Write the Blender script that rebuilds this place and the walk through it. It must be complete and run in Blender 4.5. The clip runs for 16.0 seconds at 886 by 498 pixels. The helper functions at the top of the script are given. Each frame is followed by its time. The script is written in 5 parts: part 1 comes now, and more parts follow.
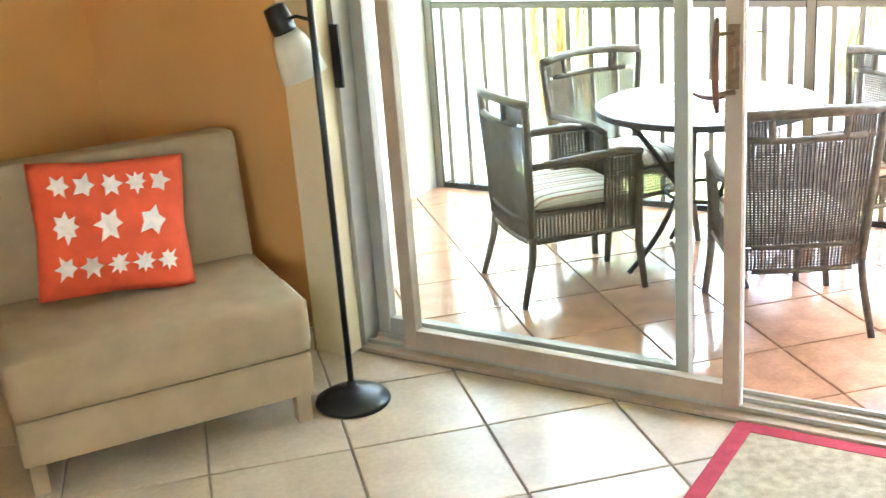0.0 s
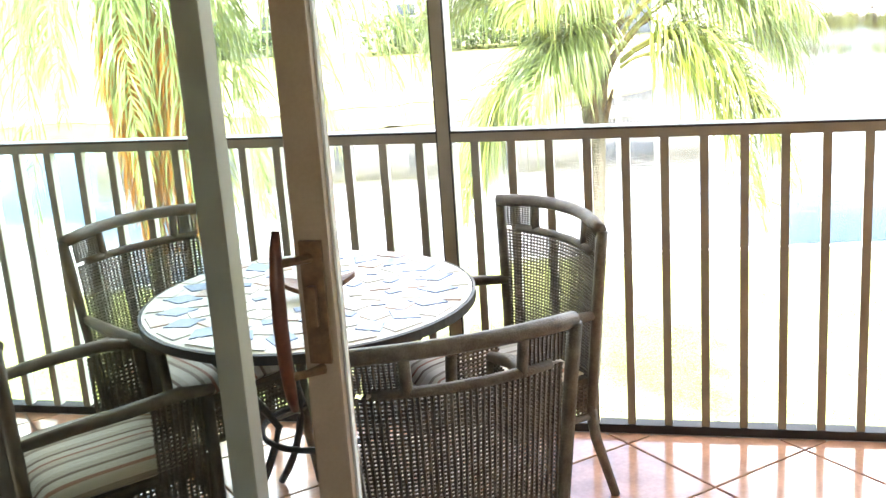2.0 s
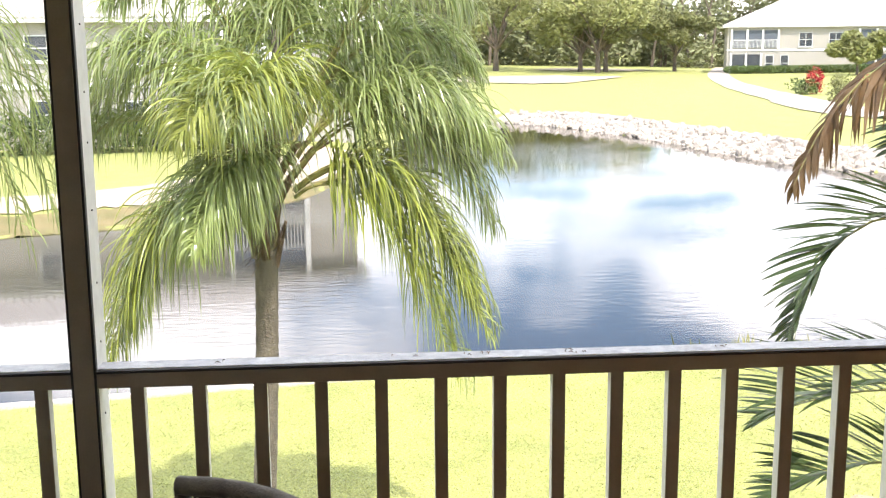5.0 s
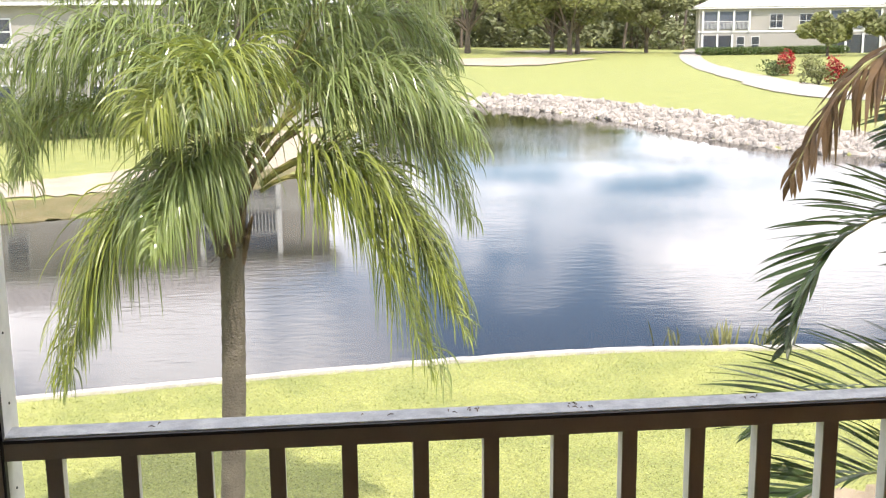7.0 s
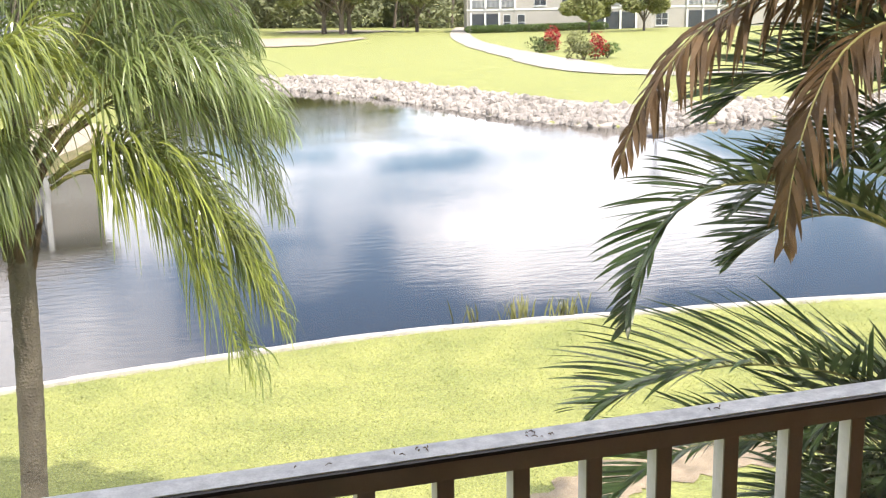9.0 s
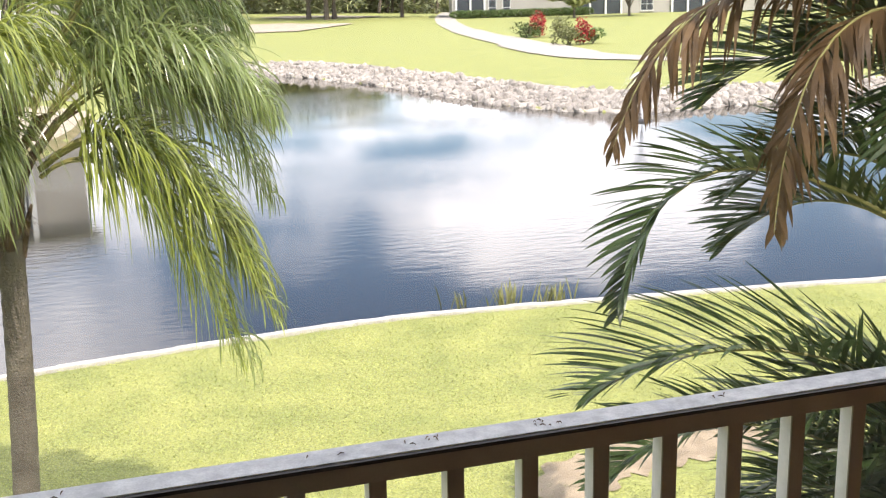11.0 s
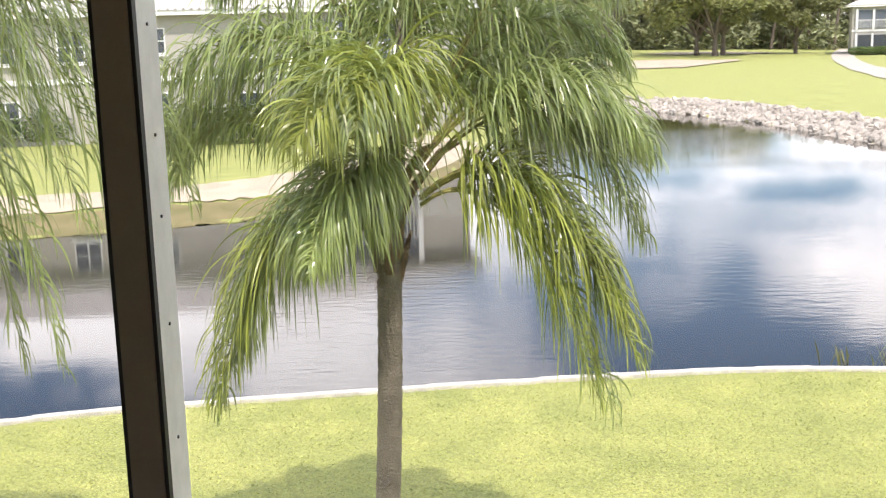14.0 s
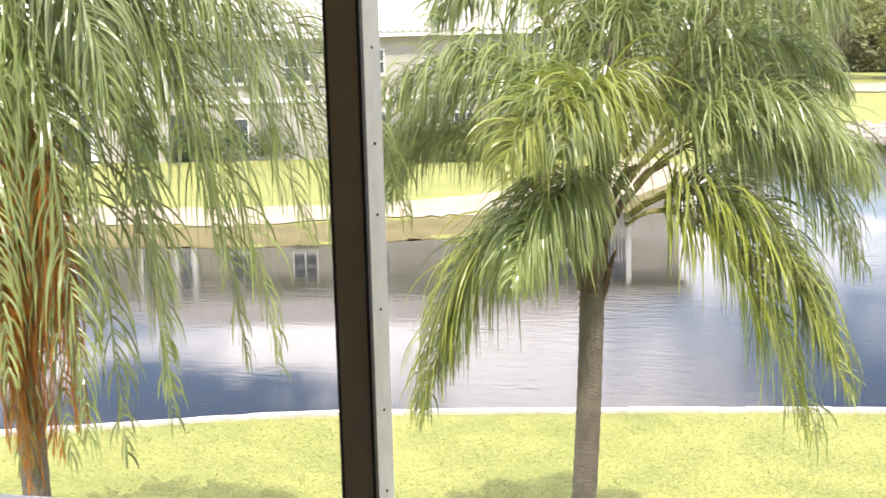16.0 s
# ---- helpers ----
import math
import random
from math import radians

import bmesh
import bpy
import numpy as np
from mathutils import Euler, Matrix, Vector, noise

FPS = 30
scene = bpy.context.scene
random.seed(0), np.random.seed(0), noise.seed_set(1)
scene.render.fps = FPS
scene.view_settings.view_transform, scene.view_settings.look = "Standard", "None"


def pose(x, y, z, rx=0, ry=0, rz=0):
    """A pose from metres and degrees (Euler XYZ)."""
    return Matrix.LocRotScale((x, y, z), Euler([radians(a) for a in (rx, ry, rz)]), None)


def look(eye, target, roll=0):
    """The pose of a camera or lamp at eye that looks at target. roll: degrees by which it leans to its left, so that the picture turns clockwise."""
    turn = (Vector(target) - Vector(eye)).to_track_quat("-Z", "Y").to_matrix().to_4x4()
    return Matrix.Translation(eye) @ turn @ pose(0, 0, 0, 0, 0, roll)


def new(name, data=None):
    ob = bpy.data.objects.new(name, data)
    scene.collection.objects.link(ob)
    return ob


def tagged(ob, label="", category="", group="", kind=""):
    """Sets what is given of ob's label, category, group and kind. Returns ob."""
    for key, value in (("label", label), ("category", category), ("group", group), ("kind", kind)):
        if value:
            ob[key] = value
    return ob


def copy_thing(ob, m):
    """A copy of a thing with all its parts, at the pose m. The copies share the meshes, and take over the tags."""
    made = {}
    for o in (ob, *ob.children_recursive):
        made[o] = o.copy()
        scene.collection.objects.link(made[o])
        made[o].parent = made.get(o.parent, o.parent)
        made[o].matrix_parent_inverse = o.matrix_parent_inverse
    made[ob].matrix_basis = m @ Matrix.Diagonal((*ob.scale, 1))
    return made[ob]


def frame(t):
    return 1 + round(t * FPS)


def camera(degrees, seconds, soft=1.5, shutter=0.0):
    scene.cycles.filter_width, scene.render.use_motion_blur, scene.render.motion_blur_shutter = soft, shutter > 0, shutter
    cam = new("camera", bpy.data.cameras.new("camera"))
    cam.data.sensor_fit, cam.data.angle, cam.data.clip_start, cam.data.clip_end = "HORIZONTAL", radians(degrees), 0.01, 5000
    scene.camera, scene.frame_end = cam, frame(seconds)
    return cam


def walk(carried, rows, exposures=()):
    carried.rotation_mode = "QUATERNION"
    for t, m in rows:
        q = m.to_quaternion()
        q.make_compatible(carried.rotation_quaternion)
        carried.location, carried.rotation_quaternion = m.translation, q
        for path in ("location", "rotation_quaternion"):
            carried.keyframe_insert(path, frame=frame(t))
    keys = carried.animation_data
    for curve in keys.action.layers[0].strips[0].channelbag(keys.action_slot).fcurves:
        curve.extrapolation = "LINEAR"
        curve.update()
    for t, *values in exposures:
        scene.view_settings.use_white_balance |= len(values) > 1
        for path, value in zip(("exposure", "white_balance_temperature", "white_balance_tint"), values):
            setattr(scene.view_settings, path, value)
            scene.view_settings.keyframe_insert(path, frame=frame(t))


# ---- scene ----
cam = camera(43.4, 16.0, soft=1.2, shutter=0.15)
PATH = [
    (0, (1.268, -5.137, 1.684), (0.24, -3.544, 1.046), -4.4),
    (0.5, (1.186, -4.737, 1.639), (0.299, -3.04, 1.062), -3.8),
    (1, (1.111, -4.259, 1.664), (0.345, -2.48, 1.166), -4.0),
    (1.5, (0.942, -3.871, 1.639), (0.341, -2.036, 1.117), -3.6),
    (2, (0.842, -3.46, 1.613), (0.372, -1.588, 1.089), -4.0),
    (2.5, (0.724, -3.098, 1.614), (0.413, -1.191, 1.099), -3.3),
    (3, (0.65, -2.85, 1.599), (0.491, -0.91, 1.141), -3.0),
    (3.5, (0.551, -2.486, 1.598), (0.575, -0.523, 1.174), -2.1),
    (4, (0.533, -2.26, 1.64), (0.65, -0.292, 1.240), -1.4),
    (6.4, (0.565, -1.926, 1.694), (0.732, 0.034, 1.331), -0.3),
    (6.5, (0.597, -1.868, 1.701), (0.752, 0.089, 1.319), -0.7),
    (7, (0.556, -1.757, 1.69), (0.759, 0.191, 1.289), -0.6),
    (7.5, (0.538, -1.452, 1.671), (0.789, 0.488, 1.255), -0.9),
    (8, (0.588, -1.226, 1.644), (0.909, 0.701, 1.216), -1.0),
    (8.5, (0.398, -1.449, 1.688), (0.899, 0.439, 1.259), -1.0),
    (8.7, (0.375, -1.445, 1.69), (0.948, 0.425, 1.257), -1.0),
    (11, (0.328, -1.446, 1.702), (0.935, 0.402, 1.236), -1.1),
    (11.5, (0.416, -1.501, 1.705), (0.964, 0.364, 1.234), -2.3),
    (12, (0.424, -1.459, 1.709), (0.956, 0.417, 1.264), -2.2),
    (12.5, (0.375, -1.455, 1.723), (0.84, 0.45, 1.33), -1.6),
    (13, (0.361, -1.408, 1.713), (0.678, 0.531, 1.337), -1.4),
    (13.5, (0.341, -1.372, 1.709), (0.482, 0.587, 1.329), -1.3),
    (14, (0.385, -1.244, 1.688), (0.343, 0.717, 1.298), -1.5),
    (14.5, (0.443, -1.225, 1.685), (0.285, 0.729, 1.289), -1.6),
    (15, (0.443, -1.241, 1.686), (0.248, 0.712, 1.302), -1.6),
    (15.5, (0.437, -1.284, 1.688), (0.215, 0.669, 1.317), -1.2),
    (16, (0.422, -1.394, 1.690), (0.012, 0.533, 1.345), -1.4),
]
EXPOSURES = [(0.0, 4.5, 6000, 10), (0.8, 4.2, 6050, 10), (1.5, 3.4, 6300, 10), (2.5, 2.5, 6500, 11), (3.5, 2.0, 6600, 12), (4.2, 1.6, 6700, 13), (6.3, 0.65, 6800, 15), (8.5, 0.7, 6800, 15), (10.8, 0.62, 6800, 15), (13.0, 0.5, 6800, 15), (14.0, 0.55, 6800, 15), (15.0, 0.78, 6900, 17), (16.0, 0.8, 6900, 17)]
walk(cam, [(t, look(eye, target, roll)) for t, eye, target, roll in PATH], exposures=EXPOSURES)

# ---------- world, sun ----------
SUN_EL, SUN_ROT = radians(54.6), radians(166)
world = bpy.data.worlds.new("sky")
scene.world = world
world.use_nodes = True
wn, wl = world.node_tree.nodes, world.node_tree.links
wn.clear()
w_out = wn.new("ShaderNodeOutputWorld")
w_bg = wn.new("ShaderNodeBackground")
w_sky = wn.new("ShaderNodeTexSky")
w_sky.sky_type = "NISHITA"
w_sky.sun_disc = False
w_sky.air_density, w_sky.dust_density, w_sky.ozone_density = 1.25, 0.05, 7.0
w_sky.sun_elevation, w_sky.sun_rotation = SUN_EL, SUN_ROT
w_co = wn.new("ShaderNodeTexCoord")
w_map = wn.new("ShaderNodeMapping")
w_map.inputs["Scale"].default_value = (1.0, 1.0, 2.6)
w_cl = wn.new("ShaderNodeTexNoise")
w_cl.inputs["Scale"].default_value = 3.6
w_cl.inputs["Detail"].default_value = 8
w_cl.inputs["Roughness"].default_value = 0.55
w_rp = wn.new("ShaderNodeValToRGB")
w_rp.color_ramp.elements[0].position, w_rp.color_ramp.elements[1].position = 0.47, 0.57
w_rp.color_ramp.elements[0].color = (0.03, 0.03, 0.03, 1)
w_mx = wn.new("ShaderNodeMixRGB")
w_mx.inputs["Color2"].default_value = (17.0, 17.2, 17.8, 1)
wl.new(w_co.outputs["Generated"], w_map.inputs["Vector"])
wl.new(w_map.outputs["Vector"], w_cl.inputs["Vector"])
wl.new(w_cl.outputs["Fac"], w_rp.inputs["Fac"])
wl.new(w_rp.outputs["Color"], w_mx.inputs["Fac"])
wl.new(w_sky.outputs["Color"], w_mx.inputs["Color1"])
wl.new(w_mx.outputs["Color"], w_bg.inputs["Color"])
w_bg.inputs["Strength"].default_value = 0.15
wl.new(w_bg.outputs["Background"], w_out.inputs["Surface"])

sun_data = bpy.data.lights.new("sun", "SUN")
sun_data.energy, sun_data.angle, sun_data.color = 3.7, radians(0.6), (1.0, 0.95, 0.87)
sun = new("sun", sun_data)
sun.matrix_world = look((1.0, -4.0, 5.8), (0, 0, 0))


# Fill lamp in an added back window, brightens the room from out of view.
fill_data = bpy.data.lights.new("window_daylight", "AREA")
fill_data.shape, fill_data.size, fill_data.size_y = "RECTANGLE", 0.95, 1.0
fill_data.energy, fill_data.color = 0.8, (1.0, 0.94, 0.84)
fill_light = new("window_daylight", fill_data)
fill_light.matrix_world = look((1.25, -6.33, 1.5), (1.25, -4, 1.3))


# ---------- materials ----------
def shader(name, color, rough=0.6, var=0.15, scale=20.0, fine=160.0, bump=0.1, metal=0.0, dist=0.004, second=None, spec=0.5, leafy=0.0, rnd=0.0, crisp=False):
    m = bpy.data.materials.new(name)
    m.use_nodes = True
    n, l = m.node_tree.nodes, m.node_tree.links
    b = n["Principled BSDF"]
    co = n.new("ShaderNodeTexCoord")
    big = n.new("ShaderNodeTexNoise")
    big.inputs["Scale"].default_value, big.inputs["Detail"].default_value = scale, 6
    small = n.new("ShaderNodeTexNoise")
    small.inputs["Scale"].default_value, small.inputs["Detail"].default_value = fine, 4
    l.new(co.outputs["Object"], big.inputs["Vector"])
    l.new(co.outputs["Object"], small.inputs["Vector"])
    mix = n.new("ShaderNodeMixRGB")
    dark = tuple(c * (1 - var) for c in color) if second is None else second
    light = tuple(min(1.0, c * (1 + var * 0.6)) for c in color)
    mix.inputs["Color1"].default_value, mix.inputs["Color2"].default_value = (*dark, 1), (*light, 1)
    ramp = n.new("ShaderNodeValToRGB")
    ramp.color_ramp.elements[0].position, ramp.color_ramp.elements[1].position = 0.33, 0.67
    l.new(big.outputs["Fac"], ramp.inputs["Fac"])
    l.new(ramp.outputs["Color"], mix.inputs["Fac"])
    mul = n.new("ShaderNodeMixRGB")
    mul.blend_type = "MULTIPLY"
    mul.inputs["Fac"].default_value = min(1.0, var * 1.6)
    l.new(mix.outputs["Color"], mul.inputs["Color1"])
    if crisp:
        grain = n.new("ShaderNodeValToRGB")
        grain.color_ramp.elements[0].position, grain.color_ramp.elements[1].position = 0.36, 0.60
        l.new(small.outputs["Fac"], grain.inputs["Fac"])
        l.new(grain.outputs["Color"], mul.inputs["Color2"])
    else:
        l.new(small.outputs["Fac"], mul.inputs["Color2"])
    gain = n.new("ShaderNodeMixRGB")
    gain.blend_type = "MULTIPLY"
    gain.inputs["Fac"].default_value = 1.0
    k = 1.0 + 0.5 * min(1.0, var * 1.6)
    gain.inputs["Color2"].default_value = (k, k, k, 1)
    l.new(mul.outputs["Color"], gain.inputs["Color1"])
    last = gain.outputs["Color"]
    if rnd > 0:
        info = n.new("ShaderNodeObjectInfo")
        geo = n.new("ShaderNodeNewGeometry")
        add = n.new("ShaderNodeMath")
        add.operation = "ADD"
        l.new(info.outputs["Random"], add.inputs[0])
        l.new(geo.outputs["Random Per Island"], add.inputs[1])
        mr = n.new("ShaderNodeMapRange")
        mr.inputs["From Max"].default_value = 2.0
        mr.inputs["To Min"].default_value, mr.inputs["To Max"].default_value = 1 - rnd, 1 + rnd
        l.new(add.outputs[0], mr.inputs["Value"])
        hsv = n.new("ShaderNodeHueSaturation")
        l.new(mr.outputs["Result"], hsv.inputs["Value"])
        l.new(last, hsv.inputs["Color"])
        last = hsv.outputs["Color"]
    l.new(last, b.inputs["Base Color"])
    b.inputs["Roughness"].default_value, b.inputs["Metallic"].default_value = rough, metal
    b.inputs["Specular IOR Level"].default_value = spec
    if bump > 0:
        bp = n.new("ShaderNodeBump")
        bp.inputs["Strength"].default_value, bp.inputs["Distance"].default_value = bump, dist
        l.new(small.outputs["Fac"], bp.inputs["Height"])
        l.new(bp.outputs["Normal"], b.inputs["Normal"])
    if leafy > 0:
        tr = n.new("ShaderNodeBsdfTranslucent")
        l.new(last, tr.inputs["Color"])
        ms = n.new("ShaderNodeMixShader")
        ms.inputs["Fac"].default_value = leafy
        l.new(b.outputs["BSDF"], ms.inputs[1])
        l.new(tr.outputs["BSDF"], ms.inputs[2])
        l.new(ms.outputs["Shader"], n["Material Output"].inputs["Surface"])
    return m


def stripes(name, colors, width, axis="X"):
    m = bpy.data.materials.new(name)
    m.use_nodes = True
    n, l = m.node_tree.nodes, m.node_tree.links
    b = n["Principled BSDF"]
    co = n.new("ShaderNodeTexCoord")
    sep = n.new("ShaderNodeSeparateXYZ")
    l.new(co.outputs["Object"], sep.inputs["Vector"])
    mul = n.new("ShaderNodeMath")
    mul.operation, mul.inputs[1].default_value = "MULTIPLY_ADD", 1.0 / width
    mul.inputs[2].default_value = 10.0
    l.new(sep.outputs[axis], mul.inputs[0])
    fr = n.new("ShaderNodeMath")
    fr.operation = "FRACT"
    l.new(mul.outputs[0], fr.inputs[0])
    rp = n.new("ShaderNodeValToRGB")
    rp.color_ramp.interpolation = "CONSTANT"
    for i, (p, c) in enumerate(colors):
        e = rp.color_ramp.elements[i] if i < 2 else rp.color_ramp.elements.new(p)
        e.position, e.color = p, (*c, 1)
    l.new(fr.outputs[0], rp.inputs["Fac"])
    l.new(rp.outputs["Color"], b.inputs["Base Color"])
    b.inputs["Roughness"].default_value = 0.9
    no = n.new("ShaderNodeTexNoise")
    no.inputs["Scale"].default_value = 300
    l.new(co.outputs["Object"], no.inputs["Vector"])
    bp = n.new("ShaderNodeBump")
    bp.inputs["Strength"].default_value, bp.inputs["Distance"].default_value = 0.3, 0.003
    l.new(no.outputs["Fac"], bp.inputs["Height"])
    l.new(bp.outputs["Normal"], b.inputs["Normal"])
    return m


M_STUCCO = shader("white_stucco", (0.80, 0.81, 0.78), 0.9, 0.08, 3, 90, 0.6, dist=0.006)
M_ORANGE = shader("ochre_wall_paint", (0.64, 0.325, 0.10), 0.75, 0.06, 2, 140, 0.25, dist=0.002)
M_CREAM = shader("cream_paint", (0.75, 0.62, 0.38), 0.6, 0.06, 4, 120, 0.1)
M_CEIL = shader("ceiling_paint", (0.82, 0.82, 0.80), 0.9, 0.05, 3, 120, 0.3)
M_TERRA = shader("terracotta_tile", (0.50, 0.27, 0.17), 0.14, 0.22, 9, 60, 0.12, rnd=0.10, dist=0.001, spec=1.0)
M_BEIGE = shader("beige_floor_tile", (0.50, 0.40, 0.295), 0.28, 0.16, 6, 50, 0.1, rnd=0.06, dist=0.002)
M_GROUT = shader("grout", (0.30, 0.25, 0.21), 0.9, 0.2, 30, 200, 0.3)
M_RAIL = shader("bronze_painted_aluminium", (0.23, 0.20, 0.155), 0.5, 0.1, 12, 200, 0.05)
M_RAILTOP = shader("pale_mottled_rail_cap", (0.70, 0.71, 0.72), 0.6, 0.22, 40, 260, 0.15, second=(0.52, 0.53, 0.55))
M_GASKET = shader("black_screen_gasket", (0.02, 0.018, 0.016), 0.6, 0.1, 30, 200, 0.1)
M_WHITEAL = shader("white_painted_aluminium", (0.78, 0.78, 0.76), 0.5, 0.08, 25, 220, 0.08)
M_DOORFR = shader("beige_door_frame", (0.40, 0.305, 0.22), 0.45, 0.1, 10, 160, 0.05)
M_DOORGR = shader("grey_door_frame", (0.36, 0.33, 0.285), 0.4, 0.1, 10, 160, 0.05)
M_HANDLE = shader("varnished_wood_handle", (0.14, 0.050, 0.025), 0.35, 0.25, 30, 120, 0.1)
M_BRASS = shader("tarnished_brass", (0.22, 0.14, 0.08), 0.45, 0.25, 40, 200, 0.1, metal=0.6)
M_WICKER = shader("brown_wicker", (0.115, 0.095, 0.073), 0.55, 0.35, 25, 240, 0.5, rnd=0.25)
M_FRAME = shader("wrapped_chair_frame", (0.135, 0.112, 0.085), 0.5, 0.3, 30, 220, 0.5)
M_CUSH = stripes("striped_cushion_fabric", [(0, (0.52, 0.48, 0.42)), (0.16, (0.20, 0.15, 0.13)), (0.24, (0.62, 0.58, 0.52)), (0.42, (0.36, 0.20, 0.16)), (0.5, (0.55, 0.50, 0.43)), (0.66, (0.30, 0.25, 0.22)), (0.76, (0.66, 0.62, 0.57))], 0.13)
M_TABLE = shader("ivory_mosaic_stone", (0.74, 0.70, 0.64), 0.3, 0.12, 18, 90, 0.1, rnd=0.10)
M_BLUE = shader("blue_mosaic_stone", (0.27, 0.36, 0.58), 0.3, 0.2, 18, 90, 0.1, rnd=0.25)
M_PINK = shader("pink_mosaic_stone", (0.58, 0.42, 0.34), 0.3, 0.2, 18, 90, 0.1, rnd=0.2)
M_IRON = shader("black_iron", (0.03, 0.028, 0.026), 0.5, 0.2, 40, 200, 0.15)
M_DISH = shader("carved_brown_dish", (0.20, 0.09, 0.05), 0.4, 0.3, 40, 150, 0.2)
M_SOFA = shader("beige_sofa_fabric", (0.36, 0.265, 0.155), 0.95, 0.10, 10, 420, 0.5, dist=0.002)
M_WELT = shader("white_slip_fabric", (0.74, 0.70, 0.62), 0.9, 0.08, 12, 300, 0.3)
M_RED = shader("coral_red_fabric", (0.78, 0.10, 0.035), 0.9, 0.12, 14, 380, 0.4, dist=0.002)
M_PRINT = shader("white_fabric_print", (0.85, 0.72, 0.66), 0.9, 0.15, 30, 380, 0.3)
M_RUG = shader("sisal_weave", (0.42, 0.36, 0.25), 0.95, 0.25, 30, 330, 0.8, dist=0.006)
M_RUGB = shader("crimson_rug_border", (0.36, 0.03, 0.055), 0.95, 0.15, 30, 330, 0.5)
M_LAMPB = shader("black_enamel", (0.015, 0.015, 0.016), 0.3, 0.2, 20, 120, 0.05)
M_SHADE = shader("frosted_glass_shade", (0.82, 0.78, 0.68), 0.35, 0.05, 20, 120, 0.05, leafy=0.4)
M_WOOD = shader("dark_red_wood", (0.16, 0.045, 0.02), 0.4, 0.3, 20, 120, 0.1)
M_GRASS = shader("lawn_grass", (0.30, 0.31, 0.095), 0.9, 0.30, 1.3, 38, 0.6, dist=0.03, second=(0.262, 0.29, 0.083), crisp=True)
M_BLADE = shader("grass_blades", (0.37, 0.385, 0.13), 0.7, 0.30, 1.3, 30, 0, rnd=0.7, second=(0.34, 0.37, 0.12), leafy=0.2, crisp=True)
M_SAND = shader("pale_sand", (0.47, 0.40, 0.30), 0.95, 0.15, 1.2, 30, 0.5, dist=0.03)
M_PATH = shader("concrete_path", (0.46, 0.42, 0.36), 0.9, 0.12, 2, 40, 0.3, dist=0.01)
M_DIRT = shader("bare_soil", (0.38, 0.30, 0.20), 0.95, 0.3, 4, 60, 0.6, dist=0.02)
M_MUD = shader("brown_bank_mud", (0.20, 0.16, 0.075), 0.95, 0.3, 1.5, 20, 0.6, dist=0.03, second=(0.15, 0.14, 0.05))
M_EDGE = shader("white_concrete_edging", (0.58, 0.55, 0.50), 0.85, 0.2, 6, 70, 0.4, dist=0.01)
M_ROCK = shader("pale_riprap_stone", (0.42, 0.38, 0.33), 0.9, 0.35, 3, 30, 0.6, dist=0.03, rnd=0.4)
M_TRUNK = shader("grey_palm_trunk", (0.185, 0.16, 0.13), 0.9, 0.3, 9, 60, 0.9, dist=0.02)
M_BOOT = shader("palm_leaf_base_fibre", (0.20, 0.135, 0.085), 0.95, 0.4, 14, 90, 0.9, dist=0.02)
M_PALM = shader("queen_palm_leaf", (0.33, 0.40, 0.15), 0.24, 0.25, 3, 40, 0, rnd=0.55, leafy=0.45, spec=1.0)
M_PALMY = shader("yellow_green_palm_leaf", (0.38, 0.43, 0.09), 0.33, 0.25, 3, 40, 0, rnd=0.35, leafy=0.38, spec=0.7)
M_ORNG = shader("dry_orange_palm_strands", (0.50, 0.21, 0.025), 0.6, 0.3, 4, 50, 0, rnd=0.3, leafy=0.4)
M_ARECA = shader("areca_palm_leaf", (0.058, 0.098, 0.032), 0.34, 0.3, 3, 40, 0, rnd=0.35, leafy=0.35)
M_BROWN = shader("withered_palm_leaf", (0.20, 0.12, 0.052), 0.6, 0.4, 3, 40, 0, rnd=0.4, leafy=0.4)
M_RACHIS = shader("palm_leaf_stalk", (0.30, 0.28, 0.10), 0.5, 0.2, 6, 60, 0.1)
M_LEAF = shader("tree_leaves", (0.30, 0.32, 0.13), 0.7, 0.3, 0.3, 3, 0, rnd=0.5, leafy=0.3)
M_LEAFD = shader("dark_woodland_leaves", (0.23, 0.25, 0.13), 0.8, 0.3, 0.2, 3, 0, rnd=0.5, leafy=0.25)
M_HEDGE = shader("clipped_hedge_leaves", (0.12, 0.18, 0.05), 0.7, 0.3, 1, 8, 0, rnd=0.5, leafy=0.25)
M_REDL = shader("red_shrub_leaves", (0.55, 0.04, 0.05), 0.7, 0.3, 1, 8, 0, rnd=0.4, leafy=0.3)
M_REED = shader("marsh_reed", (0.28, 0.28, 0.10), 0.7, 0.3, 3, 30, 0, rnd=0.4, leafy=0.3)
M_BARK = shader("grey_tree_bark", (0.15, 0.12, 0.095), 0.95, 0.3, 1.5, 12, 0.8, dist=0.03)
M_HOUSE = shader("ivory_house_stucco", (0.40, 0.38, 0.34), 0.9, 0.08, 0.5, 20, 0.3, dist=0.01)
M_ROOF = shader("pale_roof_tile", (0.60, 0.57, 0.54), 0.85, 0.12, 1.5, 12, 0.4, dist=0.02, rnd=0.12)
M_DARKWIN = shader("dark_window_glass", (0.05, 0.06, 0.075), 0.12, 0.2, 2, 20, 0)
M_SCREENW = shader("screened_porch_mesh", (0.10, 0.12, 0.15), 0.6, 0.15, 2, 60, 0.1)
M_TRIMW = shader("white_trim", (0.78, 0.78, 0.76), 0.6, 0.05, 3, 60, 0.1)
M_SPRAY = shader("water_droplets", (0.9, 0.92, 0.94), 0.3, 0.02, 3, 60, 0)


